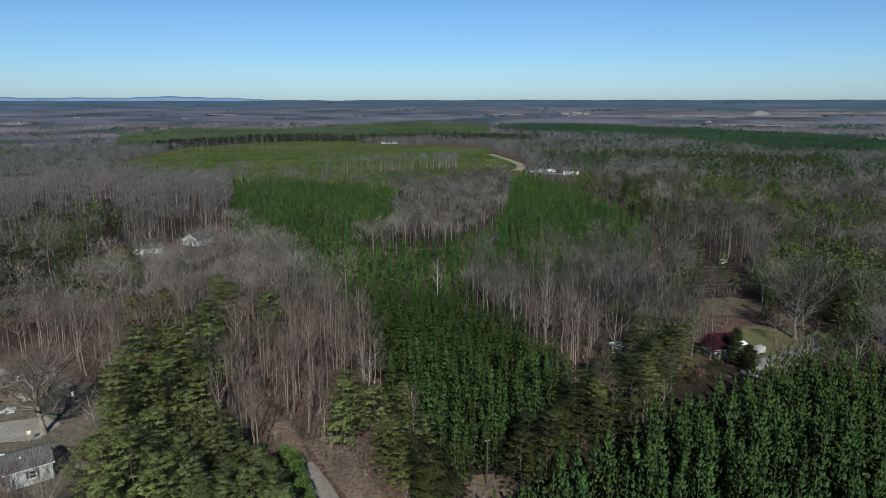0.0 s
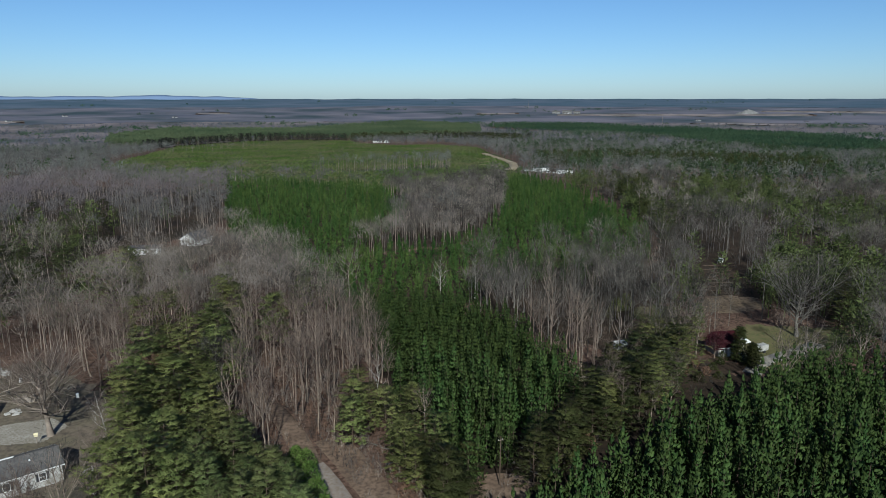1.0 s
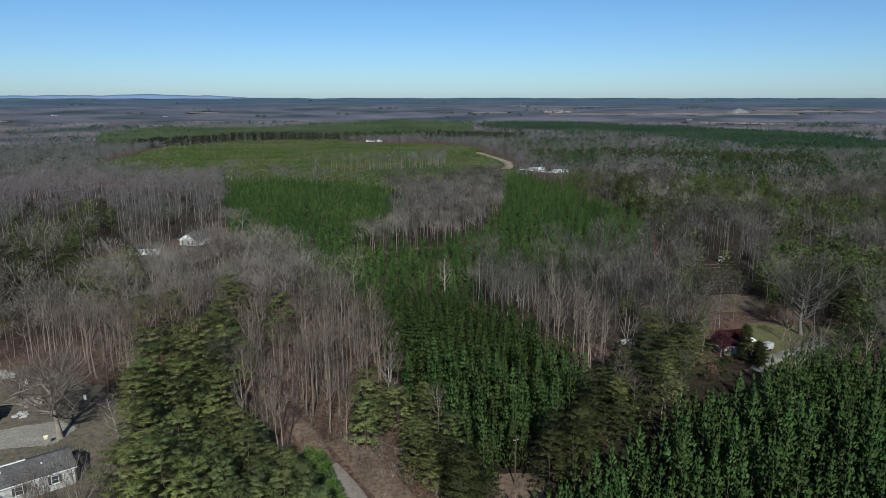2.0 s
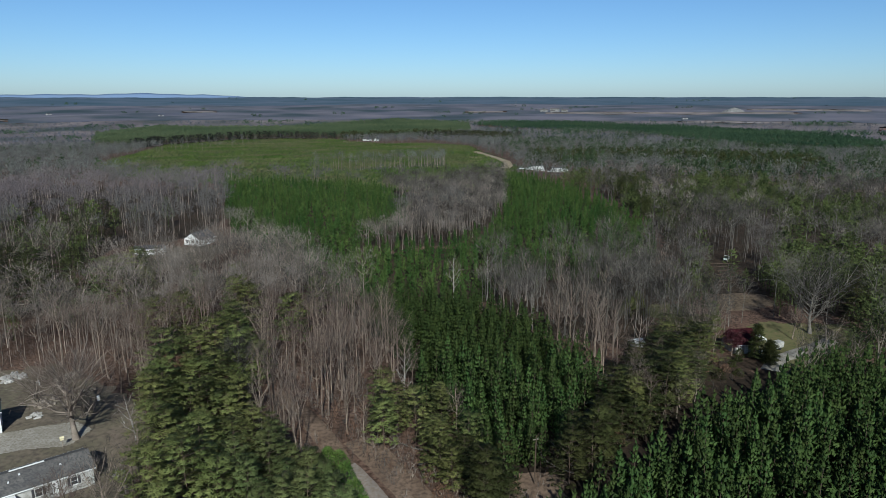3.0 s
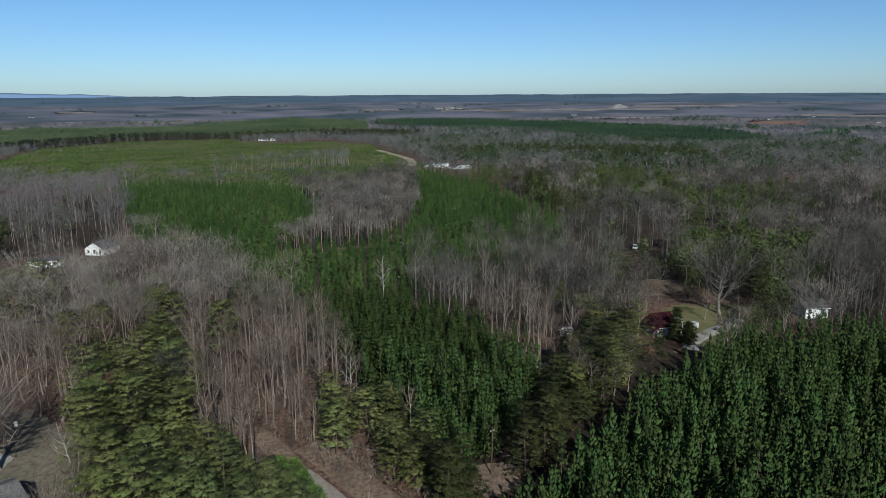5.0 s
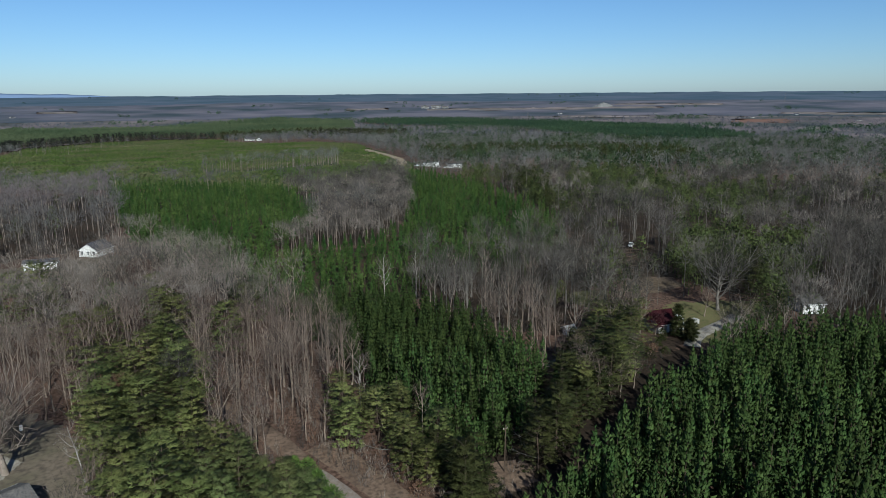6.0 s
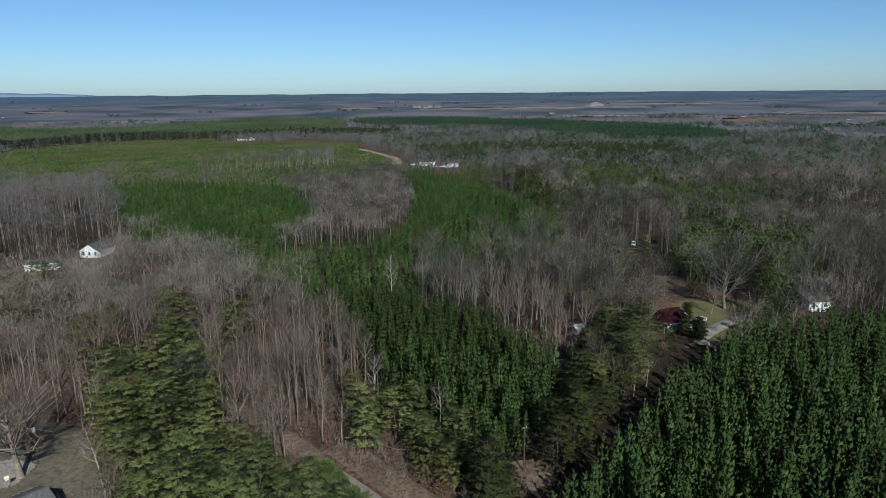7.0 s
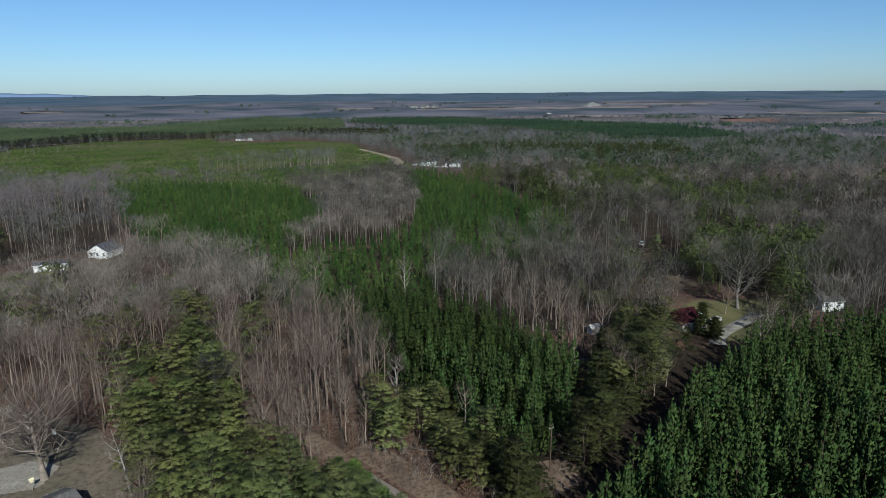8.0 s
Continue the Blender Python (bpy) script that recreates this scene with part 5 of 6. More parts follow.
def house(name, x, y, rot, length, depth, eave, ridge, walls, roofing, label, windows=(), doors=(), chimney=None, base=0.0, z=None):
    """A gabled house: ridge along its x. windows: x or y, z, width, height, face, shutters. Its front faces -y."""
    root = new(name)
    root.matrix_basis = Matrix.Translation((x, y, float(ground_z(x, y)) if z is None else z)) @ Matrix.Rotation(radians(rot), 4, "Z")
    tagged(root, label, "house")
    hl, hd, o, t = length / 2, depth / 2, 0.35, 0.16
    bm = turned(prism(bmesh.new(), [(-hd, -0.4), (hd, -0.4), (hd, eave), (0, ridge), (-hd, eave)], -hl, hl))
    part("wall", bm, walls, root)
    slope = (ridge - eave) / hd
    bm = turned(prism(bmesh.new(), [(-hd - o, eave - o * slope + 0.03), (0, ridge + 0.03), (hd + o, eave - o * slope + 0.03), (hd + o, eave - o * slope + t), (0, ridge + t + 0.03), (-hd - o, eave - o * slope + t)], -hl - o, hl + o))
    roof = part("roof", bm, roofing, root)
    part("ridge_cap", boxes((-hl - o, hl + o, -0.14, 0.14, ridge + t, ridge + t + 0.07)), roofing, roof)
    for s in (-1, 1):
        e = s * (hd + o)
        part("gutter", boxes((-hl - o, hl + o, min(e, e + s * 0.1), max(e, e + s * 0.1), eave - o * slope - 0.02, eave - o * slope + 0.12)), M_TRIM, roof)
    if base:
        part("skirting", boxes((-hl - 0.02, hl + 0.02, -hd - 0.02, hd + 0.02, -0.4, base)), M_WEATHER, root, "weathered skirting panels")
    for p, zz, w, h, face, sh in windows:
        window(root, *((p, -hd), (hl, p), (-hl, p))[face], zz, w, h, (0, 1, -1)[face], sh)
    for p, zz, face in doors:
        door(root, *((p, -hd) if face == 0 else (hl, p)), zz, face)
    if chimney:
        cx, cy, ch = chimney
        part("chimney", boxes((cx - 0.35, cx + 0.35, cy - 0.35, cy + 0.35, eave, ch - 0.1), (cx - 0.42, cx + 0.42, cy - 0.42, cy + 0.42, ch - 0.1, ch)), M_STONE, roof)
    return root


home = house("house", -72.0, 94.7, 38.5, 20, 7.2, 3.0, 4.3, M_WEATHER, M_ROOF, "long single-storey white house with a dark shingle roof",
             [(7.2, 1.75, 0.9, 1.2, 0, True), (2.4, 1.75, 0.9, 1.2, 0, True), (-5.5, 1.75, 0.9, 1.2, 0, True), (-2.0, 1.7, 0.8, 1.1, 1, False)], [(4.6, 0.75, 0), (-2.6, 0.75, 0)], None, 0.7)
for px, py in ((6.0, -1.4), (3.2, 1.2), (-1.0, -1.8), (0.6, -0.9)):
    pz = 4.3 - abs(py) * 1.3 / 3.6
    part("roof_vent", boxes((px - 0.12, px + 0.12, py - 0.12, py + 0.12, pz, pz + 0.35)), M_METAL, home, "small white roof vent")
part("ridge_pipe", boxes((-0.5, 4.2, 0.5, 0.68, 4.28, 4.50)), M_TRIM, home, "long pale pipe lying along the ridge")
porch = part("porch_roof", boxes((-4.4, -0.6, -6.0, -3.6, 2.55, 2.68)), M_WHITE, home, "white porch roof")
for px in (-4.3, -2.5, -0.7):
    part("porch_post", boxes((px - 0.06, px + 0.06, -5.9, -5.78, -0.3, 2.55)), M_TRIM, home)
part("porch_deck", boxes((-4.4, -0.6, -6.0, -3.62, -0.3, 0.62)), M_WOOD, home, "grey wooden porch deck")

house("outbuilding", -90.3, 115.5, 30, 7.0, 5.0, 4.2, 5.6, M_WHITE, M_GREENROOF, "tall white outbuilding with a dark slate roof", [(-0.3, 2.6, 0.8, 1.0, 1, False)], [(0.8, 0.0, 0)])
house("house", -96.6, 264.3, 68, 9.0, 7.6, 2.4, 4.7, M_WHITE, M_ROOFG, "white gabled house with a grey roof in bare woods", [(-2.4, 1.4, 0.8, 1.2, 2, False), (0.0, 1.4, 0.8, 1.2, 2, False), (2.4, 1.4, 0.8, 1.2, 2, False)], [])
house("farm_shed", -109.5, 247.5, 8, 10.0, 4.6, 2.4, 3.1, M_WHITE, M_ROOFG, "long low white shed in bare woods", [(-3.0, 1.5, 0.9, 0.8, 0, False), (2.5, 1.5, 0.9, 0.8, 0, False)], [(0, 0, 0)])
house("house", 110.6, 153.6, -6, 6.2, 7.0, 2.8, 4.2, M_WHITE, M_ROOF, "white gabled house behind the planted pines", [(-1.9, 1.9, 0.9, 1.2, 0, False), (1.6, 1.9, 0.9, 1.2, 0, False), (0, 1.9, 0.8, 1.1, 1, False)], [(0.0, 0.1, 0)])
house("cottage", 64.8, 149.6, 8, 5.4, 5.6, 2.5, 5.0, M_WEATHER, M_ROOFRED, "small white cottage with a dark red roof", [(1.6, 1.6, 0.9, 1.1, 0, False), (-1.7, 1.6, 0.9, 1.1, 0, False)], [(0.1, 0.1, 0)])
house("garden_shed", 41.0, 151.6, 15, 2.4, 2.0, 1.7, 2.2, M_WHITE, M_WHITE, "small white garden shed among pines", [], [(0, 0, 0)])


# ---- single trees and bushes ----
def one_tree(name, arrays, mats, label, x, y, turn=0.0, tilt=0.0, labels=("", "")):
    ob = thing_tree(name, arrays, mats, label, "tree", labels)
    ob.matrix_basis = Matrix.Translation((x, y, float(ground_z(x, y)))) @ Euler((0, radians(tilt), turn)).to_matrix().to_4x4()
    return ob


one_tree("yard_tree", bare_tree(16.0, 7.4, 301, 22, 2600, 0.26, 0.46, 0.03, 8, 0.006, 0.7, (0.35, 1.7), 9, 0.8), (M_BARK_B, M_TWIG), "broad leafless yard tree with a thick grey trunk", *BIG_TREE)
one_tree("yard_tree", bare_tree(17.0, 7.2, 302, 22, 1300, 0.22, 0.40, 0.04, 8, 0.006, 0.3, (0.5, 1.5), 9, 0.75), (M_BARKMID, M_TWIG_DARK), "broad leafless tree on the edge of the lawn", 87.5, 159.0)
one_tree("pine_tree", wild_pine(18.0, 393, 56, 15, 3.6, 0.1, 1.1), (M_PBARK, M_CEDAR), "tall dark pine at the edge of the woods", 99.0, 161.0)
one_tree("pine_tree", wild_pine(16.0, 394, 52, 14, 3.6, 0.1, 1.1), (M_PBARK, M_CEDAR), "tall dark pine at the edge of the woods", 104.0, 168.0)
for k, (x, y, hh) in enumerate(((56, 149, 7), (53, 151, 8))):
    one_tree("yard_tree", bare_tree(hh, 2.6, 380 + k, 12, 330, 0.25, 0.13, 0.04, 6), (M_BARK, M_TWIG_PALE), "small spreading leafless tree beside the cottage", x, y)
one_tree("small_tree", bare_tree(7.5, 2.4, 303, 9, 300, 0.35, 0.14, 0.04, 6), (M_BARK, M_TWIG), "small leafless tree standing on the lawn", 81.0, 155.4, 0, 8)
one_tree("pale_tree", bare_tree(16.0, 2.3, 304, 12, 240, 0.4, 0.2, 0.045, 6, 0.005), (M_PALEBARK, M_TWIG), "tall pale-barked leafless tree rising from the pines", *PALE_TREE)
one_tree("pale_tree", bare_tree(15.0, 2.2, 305, 12, 240, 0.4, 0.18, 0.045, 6, 0.005), (M_PALEBARK, M_TWIG), "pale-barked leafless tree beside the planted pines", 9.0, 190.0)
one_tree("pale_tree", bare_tree(13.0, 2.0, 306, 11, 240, 0.4, 0.17, 0.04, 6), (M_PALEBARK, M_TWIG), "pale-barked leafless tree among pines", -13.5, 121.0)
one_tree("leaning_tree", bare_tree(12.0, 2.0, 307, 8, 200, 0.45, 0.16, 0.04, 6), (M_PALEBARK, M_TWIG), "leaning pale dead tree at the edge of the yard", -57.5, 104.5, 2.6, 12)
one_tree("grey_tree", bare_tree(13.0, 3.2, 312, 14, 900, 0.4, 0.15, 0.045, 6, haze=1.2), (M_BARKMID, M_TWIG_DARK_B), "dark grey leafless tree standing among the pines", -47.0, 128.6)
one_tree("russet_tree", bare_tree(11.5, 2.0, 313, 12, 900, 0.4, 0.14, 0.07, 6, haze=1.0), (M_BARK, M_RUSSET), "small tree holding russet dead leaves among pines", -57.5, 122.5)
one_tree("bare_shrub", bare_tree(5.0, 2.2, 308, 12, 320, 0.1, 0.08, 0.035, 5), (M_PALEBARK, M_TWIG), "pale twiggy shrub beside the house", -56.0, 95.0)
one_tree("bare_shrub", bare_tree(4.4, 2.0, 309, 12, 320, 0.1, 0.08, 0.035, 5), (M_PALEBARK, M_TWIG), "pale twiggy shrub beside the house", -53.5, 91.0, 1.2)
one_tree("bare_shrub", bare_tree(3.6, 1.6, 310, 12, 280, 0.1, 0.06, 0.035, 5), (M_BARK, M_TWIG), "dark twiggy shrub against the house wall", -66.2, 92.0, 2.2)
one_tree("maroon_tree", bare_tree(6.0, 2.2, 311, 14, 700, 0.25, 0.12, 0.10, 6), (M_BARK, M_MAROON), "small tree with dark maroon twigs beside the cottage", 61.4, 145.8)

for k, (x, y, hh, w, m) in enumerate(((65.5, 143.6, 8.8, 1.6, M_CEDAR), (67.6, 140.6, 5.5, 1.7, M_CEDAR))):
    one_tree("pine_tree", wild_pine(hh, 390 + k, 64, 16, w, 0.08, 1.0), (M_PBARK, m), "dark bushy pine standing before the cottage", x, y)


def bush(name, x, y, wide, h, mat, label, seed, n=420, blade=0.55):
    root = tagged(new(name), label, "bush")
    stem = Bag(seed)
    for a in range(5):
        t = a * 1.26
        stem.tube([(0, 0, -0.2), (wide * 0.25 * math.cos(t), wide * 0.25 * math.sin(t), h * 0.4), (wide * 0.5 * math.cos(t), wide * 0.5 * math.sin(t), h * 0.75)], [0.05, 0.035, 0.01], 4)
    for nm, (v, f), m in (("stems", stem.arrays(), M_BARK), ("foliage", tuft_tree(h, wide, 0.0, n, blade, seed + 1, 0.45, 0.38, 0, 0.75), mat)):
        me = mesh_of(nm, v, f)
        me.materials.append(m)
        child(new(nm, me), root)
    root.location = (x, y, float(ground_z(x, y)))
    return root


for k, (x, y, w, h) in enumerate(((-24.0, 99.8, 2.2, 4.4), (-22.6, 95.4, 2.3, 4.8), (-26.2, 103.0, 1.7, 3.2), (-20.8, 91.0, 2.3, 4.8), (-19.2, 87.2, 2.2, 4.4))):
    bush("evergreen_bush", x, y, w, h, M_BUSH, "bright green evergreen bush beside the lane", 320 + k, 900, 0.45)
for k, (x, y, w, h) in enumerate(((-5.5, 97, 2.0, 2.4), (-7.5, 93, 1.8, 2.0), (-3.2, 100, 1.6, 2.2), (-4.5, 115, 1.8, 3.0), (-9.0, 99, 1.6, 1.8), (26.5, 111.5, 1.8, 3.0), (23.5, 107.5, 1.6, 2.4), (-63.0, 128.0, 1.5, 2.0), (-69, 136, 1.4, 1.8), (-9, 86, 1.8, 2.0))):
    bush("russet_bush", x, y, w, h, M_RUSSET, "bush holding russet dead leaves", 340 + k, 300, 0.45)
bush("evergreen_bush", 63.0, 145.2, 1.3, 2.0, M_CEDAR, "dark evergreen bush in front of the cottage", 370, 260, 0.4)
for k, (x, y, w, h) in enumerate(((53.0, 133.5, 1.6, 2.4), (56.0, 137.0, 1.4, 2.0), (58.6, 139.6, 1.2, 1.8), (51.0, 137.0, 1.6, 2.6), (61.5, 142.6, 1.0, 1.4), (55.0, 141.0, 1.5, 2.2), (58.0, 135.0, 1.3, 1.6))):
    bush("russet_bush" if k % 2 else "evergreen_bush", x, y, w, h, M_RUSSET if k % 2 else M_CEDAR, "bush of russet dead leaves at the lane end" if k % 2 else "low dark evergreen bush at the lane end", 400 + 2 * k, 300, 0.4)
for k, (x, y, w, h) in enumerate(((47.5, 179, 2.6, 4.4), (51.0, 182, 2.4, 5.0), (45.5, 175, 2.0, 3.6))):
    bush("evergreen_bush", x, y, w, h, M_WILD, "dark evergreen bush at the clearing", 360 + k, 420)


# ---- poles, cars and yard clutter ----
def rod(bm, a, b, r0, r1, sides=8):
    a, b = Vector(a), Vector(b)
    q = (b - a).to_track_quat("Z", "Y")
    rings = [[bm.verts.new(p + q @ Vector((r * math.cos(t), r * math.sin(t), 0))) for t in [2 * math.pi * k / sides for k in range(sides)]] for p, r in ((a, r0), (b, r1))]
    for k in range(sides):
        bm.faces.new((rings[0][k], rings[0][(k + 1) % sides], rings[1][(k + 1) % sides], rings[1][k]))
    bm.faces.new(rings[0][::-1])
    bm.faces.new(rings[1])
    return bm


def thing(name, x, y, rot, label, category, group=""):
    ob = tagged(new(name), label, category, group)
    ob.matrix_basis = Matrix.Translation((x, y, float(ground_z(x, y)))) @ Matrix.Rotation(radians(rot), 4, "Z")
    return ob


pole = thing("utility_pole", 7.0, 95.8, 20, "grey wooden utility pole with a guy wire", "utility pole")
part("shaft", rod(bmesh.new(), (0, 0, -0.4), (0.1, 0, 8.3), 0.12, 0.08), M_PBARK, pole)
arm = part("crossarm", boxes((-0.4, 0.5, -0.05, 0.05, 7.6, 7.7)), M_WOOD, pole)
for k in (-0.32, 0.05, 0.4):
    part("insulator", rod(bmesh.new(), (k, 0, 7.68), (k, 0, 7.86), 0.05, 0.03), M_STONE, arm)
part("guy_wire", rod(bmesh.new(), (0.08, 0, 7.2), (2.8, -1.6, 0.0), 0.012, 0.012, 5), M_DARK, pole)
stake = thing("marker_post", -5.0, 96.2, 30, "pale wooden marker post beside the lane", "post")
part("upright", rod(bmesh.new(), (0, 0, -0.2), (0, 0, 2.4), 0.07, 0.06), M_WOOD, stake)
part("crosspiece", boxes((-0.3, 0.3, -0.04, 0.04, 1.5, 1.6)), M_WOOD, stake)
feeder = thing("bird_house", -72.6, 109.6, 30, "pale yellow bird house on a wooden post", "bird house")
part("post", rod(bmesh.new(), (0, 0, -0.3), (0, 0, 1.5), 0.06, 0.05), M_WOOD, feeder)
part("box", boxes((-0.25, 0.25, -0.22, 0.22, 1.5, 1.9)), M_YELLOW, feeder)
part("lid", turned(prism(bmesh.new(), [(-0.32, 1.9), (0.32, 1.9), (0, 2.15)], -0.34, 0.34)), M_YELLOW, feeder)


def car(x, y, rot, paint, label, group=""):
    """A parked car: lower body, cabin with glass, lamps and four wheels."""
    root = thing("parked_car", x, y, rot, label, "car", group)
    prof = [(-2.2, 0.35), (2.2, 0.35), (2.25, 0.65), (2.1, 0.86), (0.95, 0.98), (-2.0, 1.0), (-2.25, 0.8)]
    bm = prism(bmesh.new(), prof, -0.86, 0.86)
    bmesh.ops.bevel(bm, geom=bm.edges[:], offset=0.06, segments=1, affect="EDGES")
    body = part("body", bm, paint, root)
    bm = prism(bmesh.new(), [(-1.75, 0.97), (1.0, 0.97), (0.35, 1.45), (-1.25, 1.48)], -0.74, 0.74)
    bmesh.ops.bevel(bm, geom=bm.edges[:], offset=0.05, segments=1, affect="EDGES")
    part("cabin", bm, M_GLASS, root, "dark glass cabin")
    part("roof_panel", boxes((-1.2, 0.3, -0.7, 0.7, 1.47, 1.53)), paint, root)
    for s in (-0.6, 0.6):
        part("headlight", boxes((2.2, 2.27, s - 0.16, s + 0.16, 0.66, 0.8)), M_TRIM, body)
    for wx in (-1.35, 1.4):
        for wy in (-0.8, 0.8):
            w = part("wheel", rod(bmesh.new(), (wx, wy - 0.1, 0.32), (wx, wy + 0.1, 0.32), 0.32, 0.32, 12), M_TYRE, root)
            part("rim", rod(bmesh.new(), (wx, wy - 0.115, 0.32), (wx, wy + 0.115, 0.32), 0.19, 0.19, 8), M_METAL, w)
    return root


def trailer(x, y, rot, label):
    root = thing("cargo_trailer", x, y, rot, label, "trailer")
    bm = boxes((-1.4, 1.4, -0.85, 0.85, 0.5, 1.9))
    bmesh.ops.bevel(bm, geom=bm.edges[:], offset=0.08, segments=1, affect="EDGES")
    part("body", bm, M_WEATHER, root)
    part("tow_bar", boxes((1.4, 2.4, -0.06, 0.06, 0.45, 0.56)), M_METAL, root)
    for s in (-0.9, 0.9):
        part("wheel", rod(bmesh.new(), (0, s - 0.1, 0.33), (0, s + 0.1, 0.33), 0.33, 0.33, 12), M_TYRE, root)
    part("rear_door", boxes((-1.44, -1.40, -0.7, 0.7, 0.65, 1.75)), M_TRIM, root)


car(98.5, 231.0, 60, M_WHITE, "white van parked in a gap in the woods")
trailer(74.0, 149.4, 25, "white box trailer standing on the lawn")


def lawn_chair(x, y, rot):
    root = thing("lawn_chair", x, y, rot, "white plastic chair standing on the lawn", "chair", "chairs on the lawn")
    part("seat", boxes((-0.27, 0.27, -0.27, 0.27, 0.40, 0.45)), M_WHITE, root)
    part("backrest", boxes((-0.27, 0.27, 0.25, 0.31, 0.45, 0.95)), M_WHITE, root)
    for sx in (-0.23, 0.23):
        part("armrest", boxes((sx - 0.04, sx + 0.04, -0.25, 0.25, 0.63, 0.67)), M_WHITE, root)
        for sy in (-0.23, 0.23):
            part("leg", boxes((sx - 0.03, sx + 0.03, sy - 0.03, sy + 0.03, 0.0, 0.40)), M_WHITE, root)


for p in ((68.4, 146.4, 20), (69.6, 147.4, 200)):
    lawn_chair(*p)


def garden_canopy(x, y, rot, w, h):
    """A small pitched canopy of white cloth on four posts."""
    root = thing("garden_canopy", x, y, rot, "white cloth canopy on four posts on the lawn", "canopy")
    bm = bmesh.new()
    low = [bm.verts.new((a * w, b * w, h)) for a, b in ((-1, -1), (1, -1), (1, 1), (-1, 1))]
    rim = [bm.verts.new((a * w, b * w, h - 0.25)) for a, b in ((-1, -1), (1, -1), (1, 1), (-1, 1))]
    top = bm.verts.new((0, 0, h + 1.0))
    for k in range(4):
        bm.faces.new((low[k], low[(k + 1) % 4], top))
        bm.faces.new((rim[k], rim[(k + 1) % 4], low[(k + 1) % 4], low[k]))
    part("cloth", bm, M_WHITE, root)
    for a, b in ((-1, -1), (1, -1), (1, 1), (-1, 1)):
        part("post", rod(bmesh.new(), (a * w * 0.97, b * w * 0.97, -0.1), (a * w * 0.97, b * w * 0.97, h), 0.04, 0.04, 6), M_METAL, root)


garden_canopy(70.6, 151.6, 25, 1.2, 2.0)


def pile(name, x, y, n, size, mat, label, category, seed, flat=0.5):
    """A heap of odd pieces, each a part."""
    r = random.Random(seed)
    root = thing(name, x, y, 0, label, category)
    for k in range(n):
        a, d = r.uniform(0, 6.28), size * 1.6 * math.sqrt(r.random())
        sx, sy, sz = size * r.uniform(0.3, 0.9), size * r.uniform(0.12, 0.35), size * r.uniform(0.1, 0.3) * (1 + flat)
        bm = boxes((-sx, sx, -sy, sy, 0, sz))
        bmesh.ops.bevel(bm, geom=bm.edges[:], offset=min(sy, sz) * 0.3, segments=1, affect="EDGES")
        ob = part("piece", bm, mat, root)
        ob.matrix_basis = Matrix.Translation((d * math.cos(a), d * math.sin(a), -0.02 + 0.2 * size * max(0, 1 - d / size))) @ Euler((r.uniform(-0.2, 0.2), r.uniform(-0.2, 0.2), r.uniform(0, 6.28))).to_matrix().to_4x4()


pile("rubble_heap", -98, 138.5, 26, 1.5, M_STONE, "heap of pale rubble and scrap in the yard", "heap", 1)
pile("lumber_pile", -84.5, 127, 16, 1.3, M_WOOD, "grey weathered lumber pile in the yard", "lumber pile", 2)
pile("scrap_pile", -83.5, 121.5, 14, 0.8, M_STONE, "low pile of pale scrap beside the drive", "scrap pile", 3)
pile("sand_heap", -86.5, 139.5, 12, 1.6, M_GRAVEL, "low heap of pale gravel at the wood edge", "heap", 4, 0.0)
pile("brush_pile", -79, 133, 12, 0.7, M_WOOD, "small pile of grey boards under the trees", "lumber pile", 5)
pile("stone_heap", -59.6, 101.2, 8, 0.6, M_STONE, "small heap of pale stones near the house", "heap", 6)
pile("brush_pile", 29.5, 135.5, 14, 1.1, M_WOOD, "fallen grey logs beside the planted pines", "logs", 7)
pile("brush_pile", 31.0, 131.0, 10, 0.9, M_WOOD, "tangle of grey fallen branches beside the pines", "logs", 8)


def fallen_log(x, y, rot, length, r0, seed, label, bark=M_BARK_B):
    """A bent pale log with stubs of its branches, lying on the ground."""
    r = random.Random(seed)
    root = thing("fallen_log", x, y, rot, label, "log", "fallen logs")
    bag = Bag(seed)
    t = np.linspace(0, 1, 7)
    line = np.c_[(t - 0.5) * length, 0.25 * np.sin(t * 4 + seed), r0 + 0.5 * t ** 2]
    bag.tube(line, r0 * (1.1 - 0.8 * t), 7)
    me = mesh_of("stem", *bag.arrays(), True)
    me.materials.append(bark)
    child(new("stem", me), root)
    for k in range(5):
        q = line[2 + k % 5]
        part("branch", rod(bmesh.new(), q, (q[0] + r.uniform(0.3, 1.2), q[1] + r.uniform(-1.3, 1.3), q[2] + r.uniform(0.2, 1.4)), r0 * 0.4, r0 * 0.12, 5), bark, root)


for k, (x, y, rot, ln) in enumerate(((18.5, 117.5, 110, 6.5), (16.0, 111.5, 150, 7.5), (13.4, 105.5, 125, 6.0), (11.4, 100.5, 140, 6.5), (17.2, 113.6, 70, 5.0), (12.6, 103.0, 95, 5.5), (22.0, 122.0, 130, 5.0), (-9.0, 103.0, 20, 5.0), (-11.5, 107.0, 160, 4.5))):
    fallen_log(x, y, rot, ln, 0.14, 500 + k, "grey fallen log with broken branches on the ground", M_BARKMID)


# logs added as stand-ins for the dark stripes across the strip
for k in range(8):
    fallen_log(82.5 + 1.75 * k + (k * 7 % 3 - 1) * 1.2, 197.5 + 3.9 * k, (k * 37) % 50 - 25, 6.5 + (k * 5) % 4, 0.22, 540 + k, "dark log added for a stripe across a cleared strip", M_PBARK)


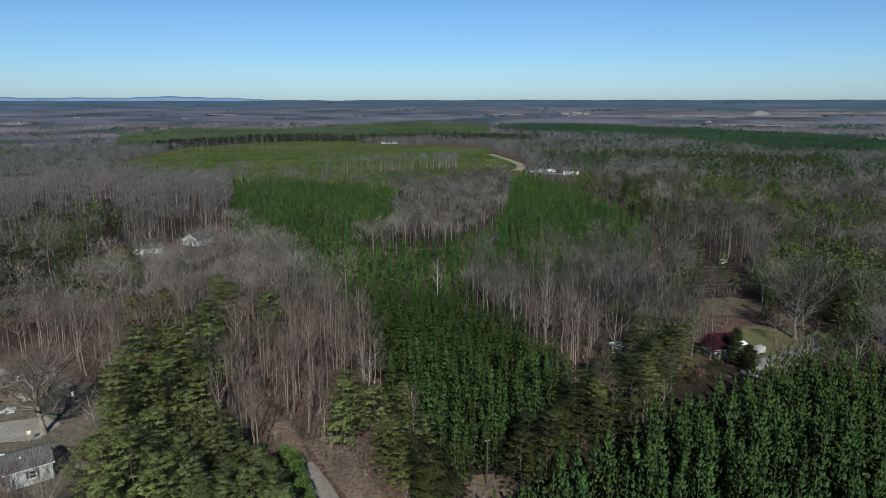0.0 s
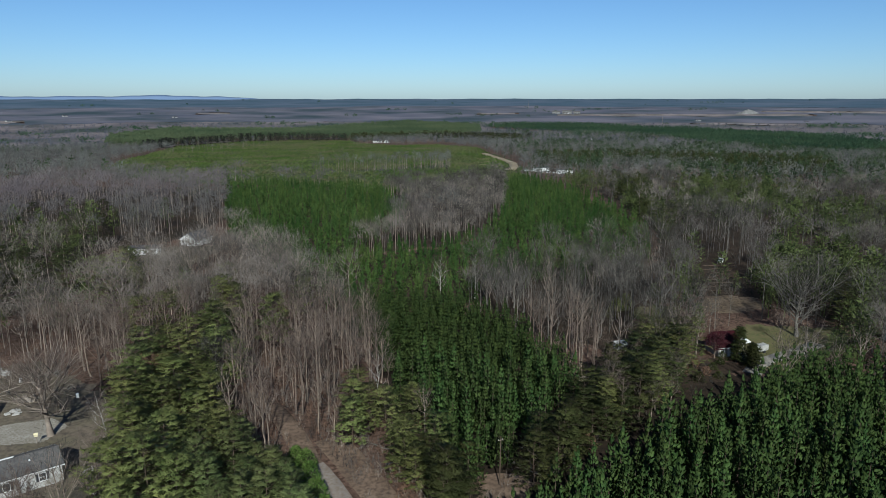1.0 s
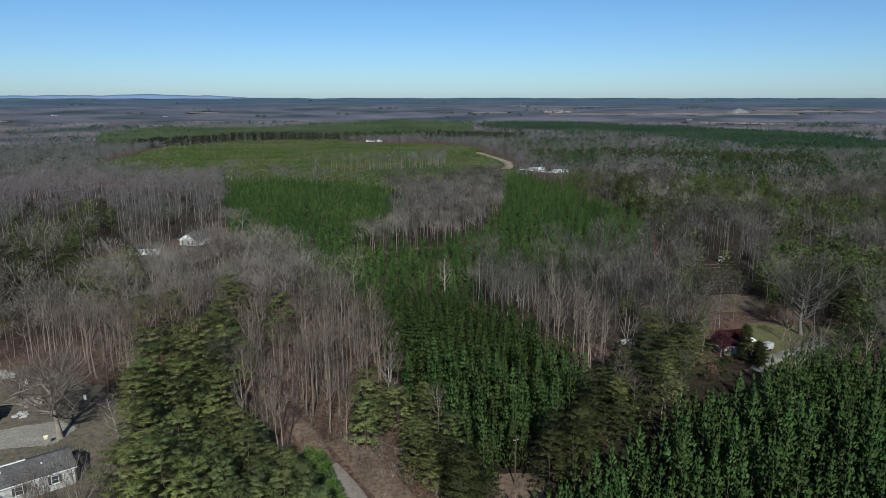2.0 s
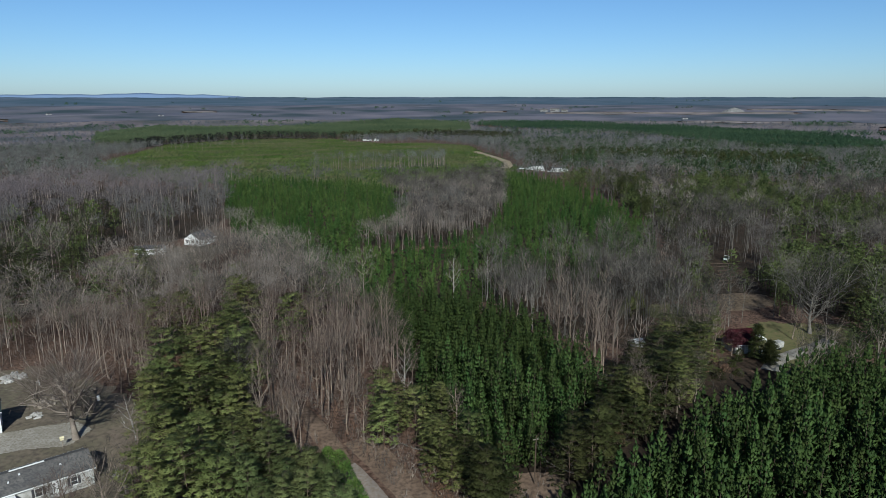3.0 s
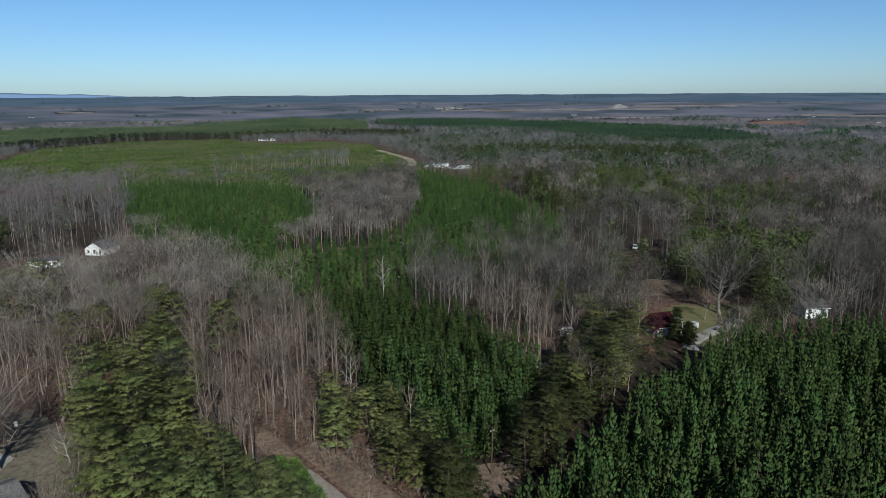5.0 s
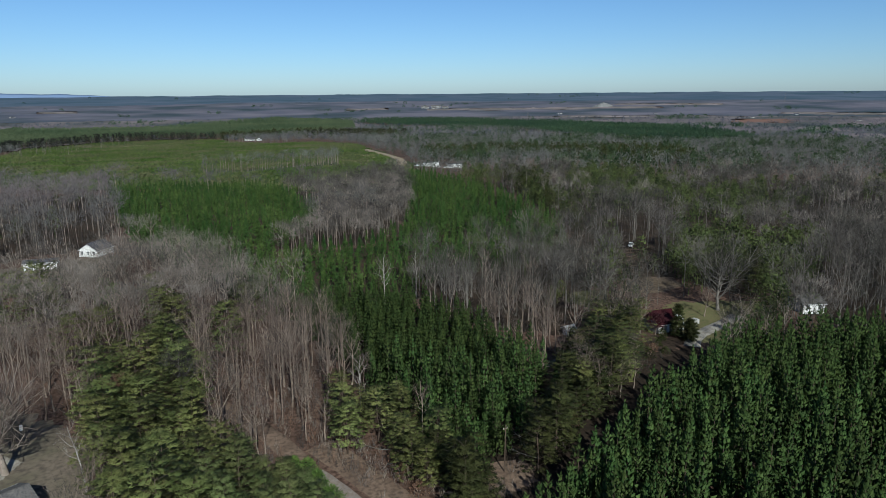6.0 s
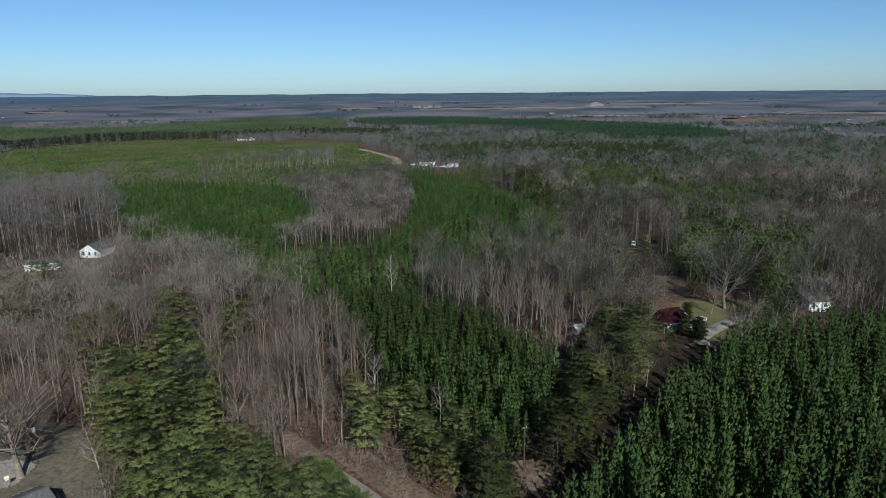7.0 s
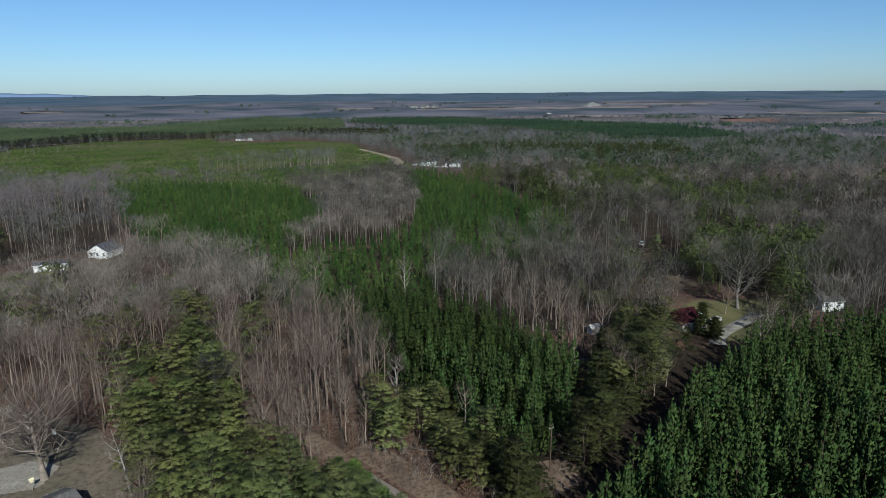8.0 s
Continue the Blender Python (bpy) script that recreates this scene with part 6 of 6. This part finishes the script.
def drum(x, y, mat, label):
    root = thing("drum", x, y, 0, label, "drum")
    part("barrel", rod(bmesh.new(), (0, 0, 0), (0, 0, 0.88), 0.29, 0.29, 14), mat, root)
    part("rim", rod(bmesh.new(), (0, 0, 0.86), (0, 0, 0.92), 0.31, 0.31, 14), M_METAL, root)


drum(-90.5, 135.5, M_WHITE, "white drum standing in the yard")
drum(-74.8, 128.0, M_WHITE, "white drum standing under the big tree")

# far vehicles, homes, works and masts
lot = [(80, 592, 20, M_WHITE), (84.5, 588, 60, M_METAL), (88, 581, 10, M_WHITE), (91, 574, 80, M_WHITE), (95, 570, 30, M_METAL), (99, 563, 45, M_WHITE), (86, 596, 100, M_WHITE), (103, 558, 10, M_WHITE)]
for x, y, rot, paint in lot:
    car(x, y, rot, paint, "white vehicle parked on a sandy lot" if paint is M_WHITE else "silver vehicle parked on a sandy lot", "vehicles on the sandy lot")
sheet("sandy_lot", [(76, 606), (74, 590), (92, 560), (108, 545), (112, 560), (96, 585), (86, 605)], M_DIRT, 0.12, 2, "pale sandy lot with parked vehicles", "lot")
house("mobile_home", 92, 590, 25, 14, 4.4, 2.9, 3.6, M_WHITE, M_ROOFG, "long white mobile home behind parked vehicles", [(-4, 1.6, 1, 1, 0, False), (4, 1.6, 1, 1, 0, False)], [(0, 0.3, 0)])
house("mobile_home", 108, 566, -15, 13, 4.4, 2.9, 3.6, M_WHITE, M_ROOFG, "white mobile home beside a sandy lot", [(-4, 1.6, 1, 1, 0, False), (4, 1.6, 1, 1, 0, False)], [(0, 0.3, 0)])
for x, y, rot, ln in ((268, 1436, 8, 20), (312, 1404, -10, 16), (330, 1398, 20, 14), (-111, 1372, 10, 18), (-92, 1362, 80, 10)):
    house("farmhouse", x, y, rot, ln, 9, 3.4, 6.4, M_WHITE, M_ROOFG, "white farmhouse among far woods", [(-5, 1.8, 1.4, 1.5, 0, False), (4, 1.8, 1.4, 1.5, 0, False)], [(0, 0, 0)])
for x, y, ln, hh in ((545, 3030, 34, 9), (590, 3010, 40, 12), (628, 2990, 28, 8), (575, 2975, 20, 7)):
    house("works_building", x, y, -10, ln, 22, hh, hh + 5, M_SPOIL, M_ROOF, "pale works building far off among fields", [(-6, 4, 3, 2, 0, False), (6, 4, 3, 2, 0, False)], [])
for a, r0, ln in ((-31, 2560, 26), (-27.5, 2900, 30), (-20, 2700, 24), (36, 2300, 22), (39, 2450, 26), (43, 2200, 20), (21.5, 2520, 30), (29, 2480, 24)):
    x, y = CX + r0 * math.sin(radians(a)), r0 * math.cos(radians(a))
    house("barn", x, y, -a + 35, ln * 0.6, 9, 5, 8, M_WEATHER, M_ROOFG, "pale barn in far open land", [(-5, 4, 3, 2, 0, False)], [(3, 0, 0)])

mound = Bag(411)
ang = np.linspace(0, 2 * np.pi, 25)[:-1]
for k, (rr, zz) in enumerate(((50, -3), (36, 6), (22, 12), (10, 17), (0.5, 19))):
    wob = 1 + 0.12 * np.sin(3 * ang + k) + 0.08 * np.sin(7 * ang + 2 * k)
    mound.v.append(np.c_[rr * wob * np.cos(ang), 0.7 * rr * wob * np.sin(ang), np.full(24, zz) + 1.2 * np.sin(5 * ang + k)])
    if k:
        mound.f.append(np.array([((k - 1) * 24 + j, (k - 1) * 24 + (j + 1) % 24, k * 24 + (j + 1) % 24) for j in range(24)] + [((k - 1) * 24 + j, k * 24 + (j + 1) % 24, k * 24 + j) for j in range(24)]))
me = mesh_of("spoil_mound", *mound.arrays(), True)
me.materials.append(M_SPOIL)
ob = tagged(new("spoil_mound", me), "large pale spoil mound beside far fields", "mound")
ob.location = (1262, 2740, float(ground_z(1262, 2740)))


def mast(a, r0, h):
    x, y = CX + r0 * math.sin(radians(a)), r0 * math.cos(radians(a))
    root = thing("lattice_mast", x, y, 0, "thin pale lattice mast rising over far woods", "mast", "far masts")
    for k in range(3):
        t = 2.09 * k
        part("leg", rod(bmesh.new(), (1.6 * math.cos(t), 1.6 * math.sin(t), 0), (0.3 * math.cos(t), 0.3 * math.sin(t), h), 0.16, 0.1, 5), M_WOOD, root)
    for k in range(1, 6):
        w = 1.5 - 1.2 * k / 6
        part("brace", boxes((-w, w, -0.1, 0.1, h * k / 6, h * k / 6 + 0.2)), M_WOOD, root)


mast(18.9, 2250, 30)
mast(38.2, 3300, 46)
mast(8.2, 3500, 40)
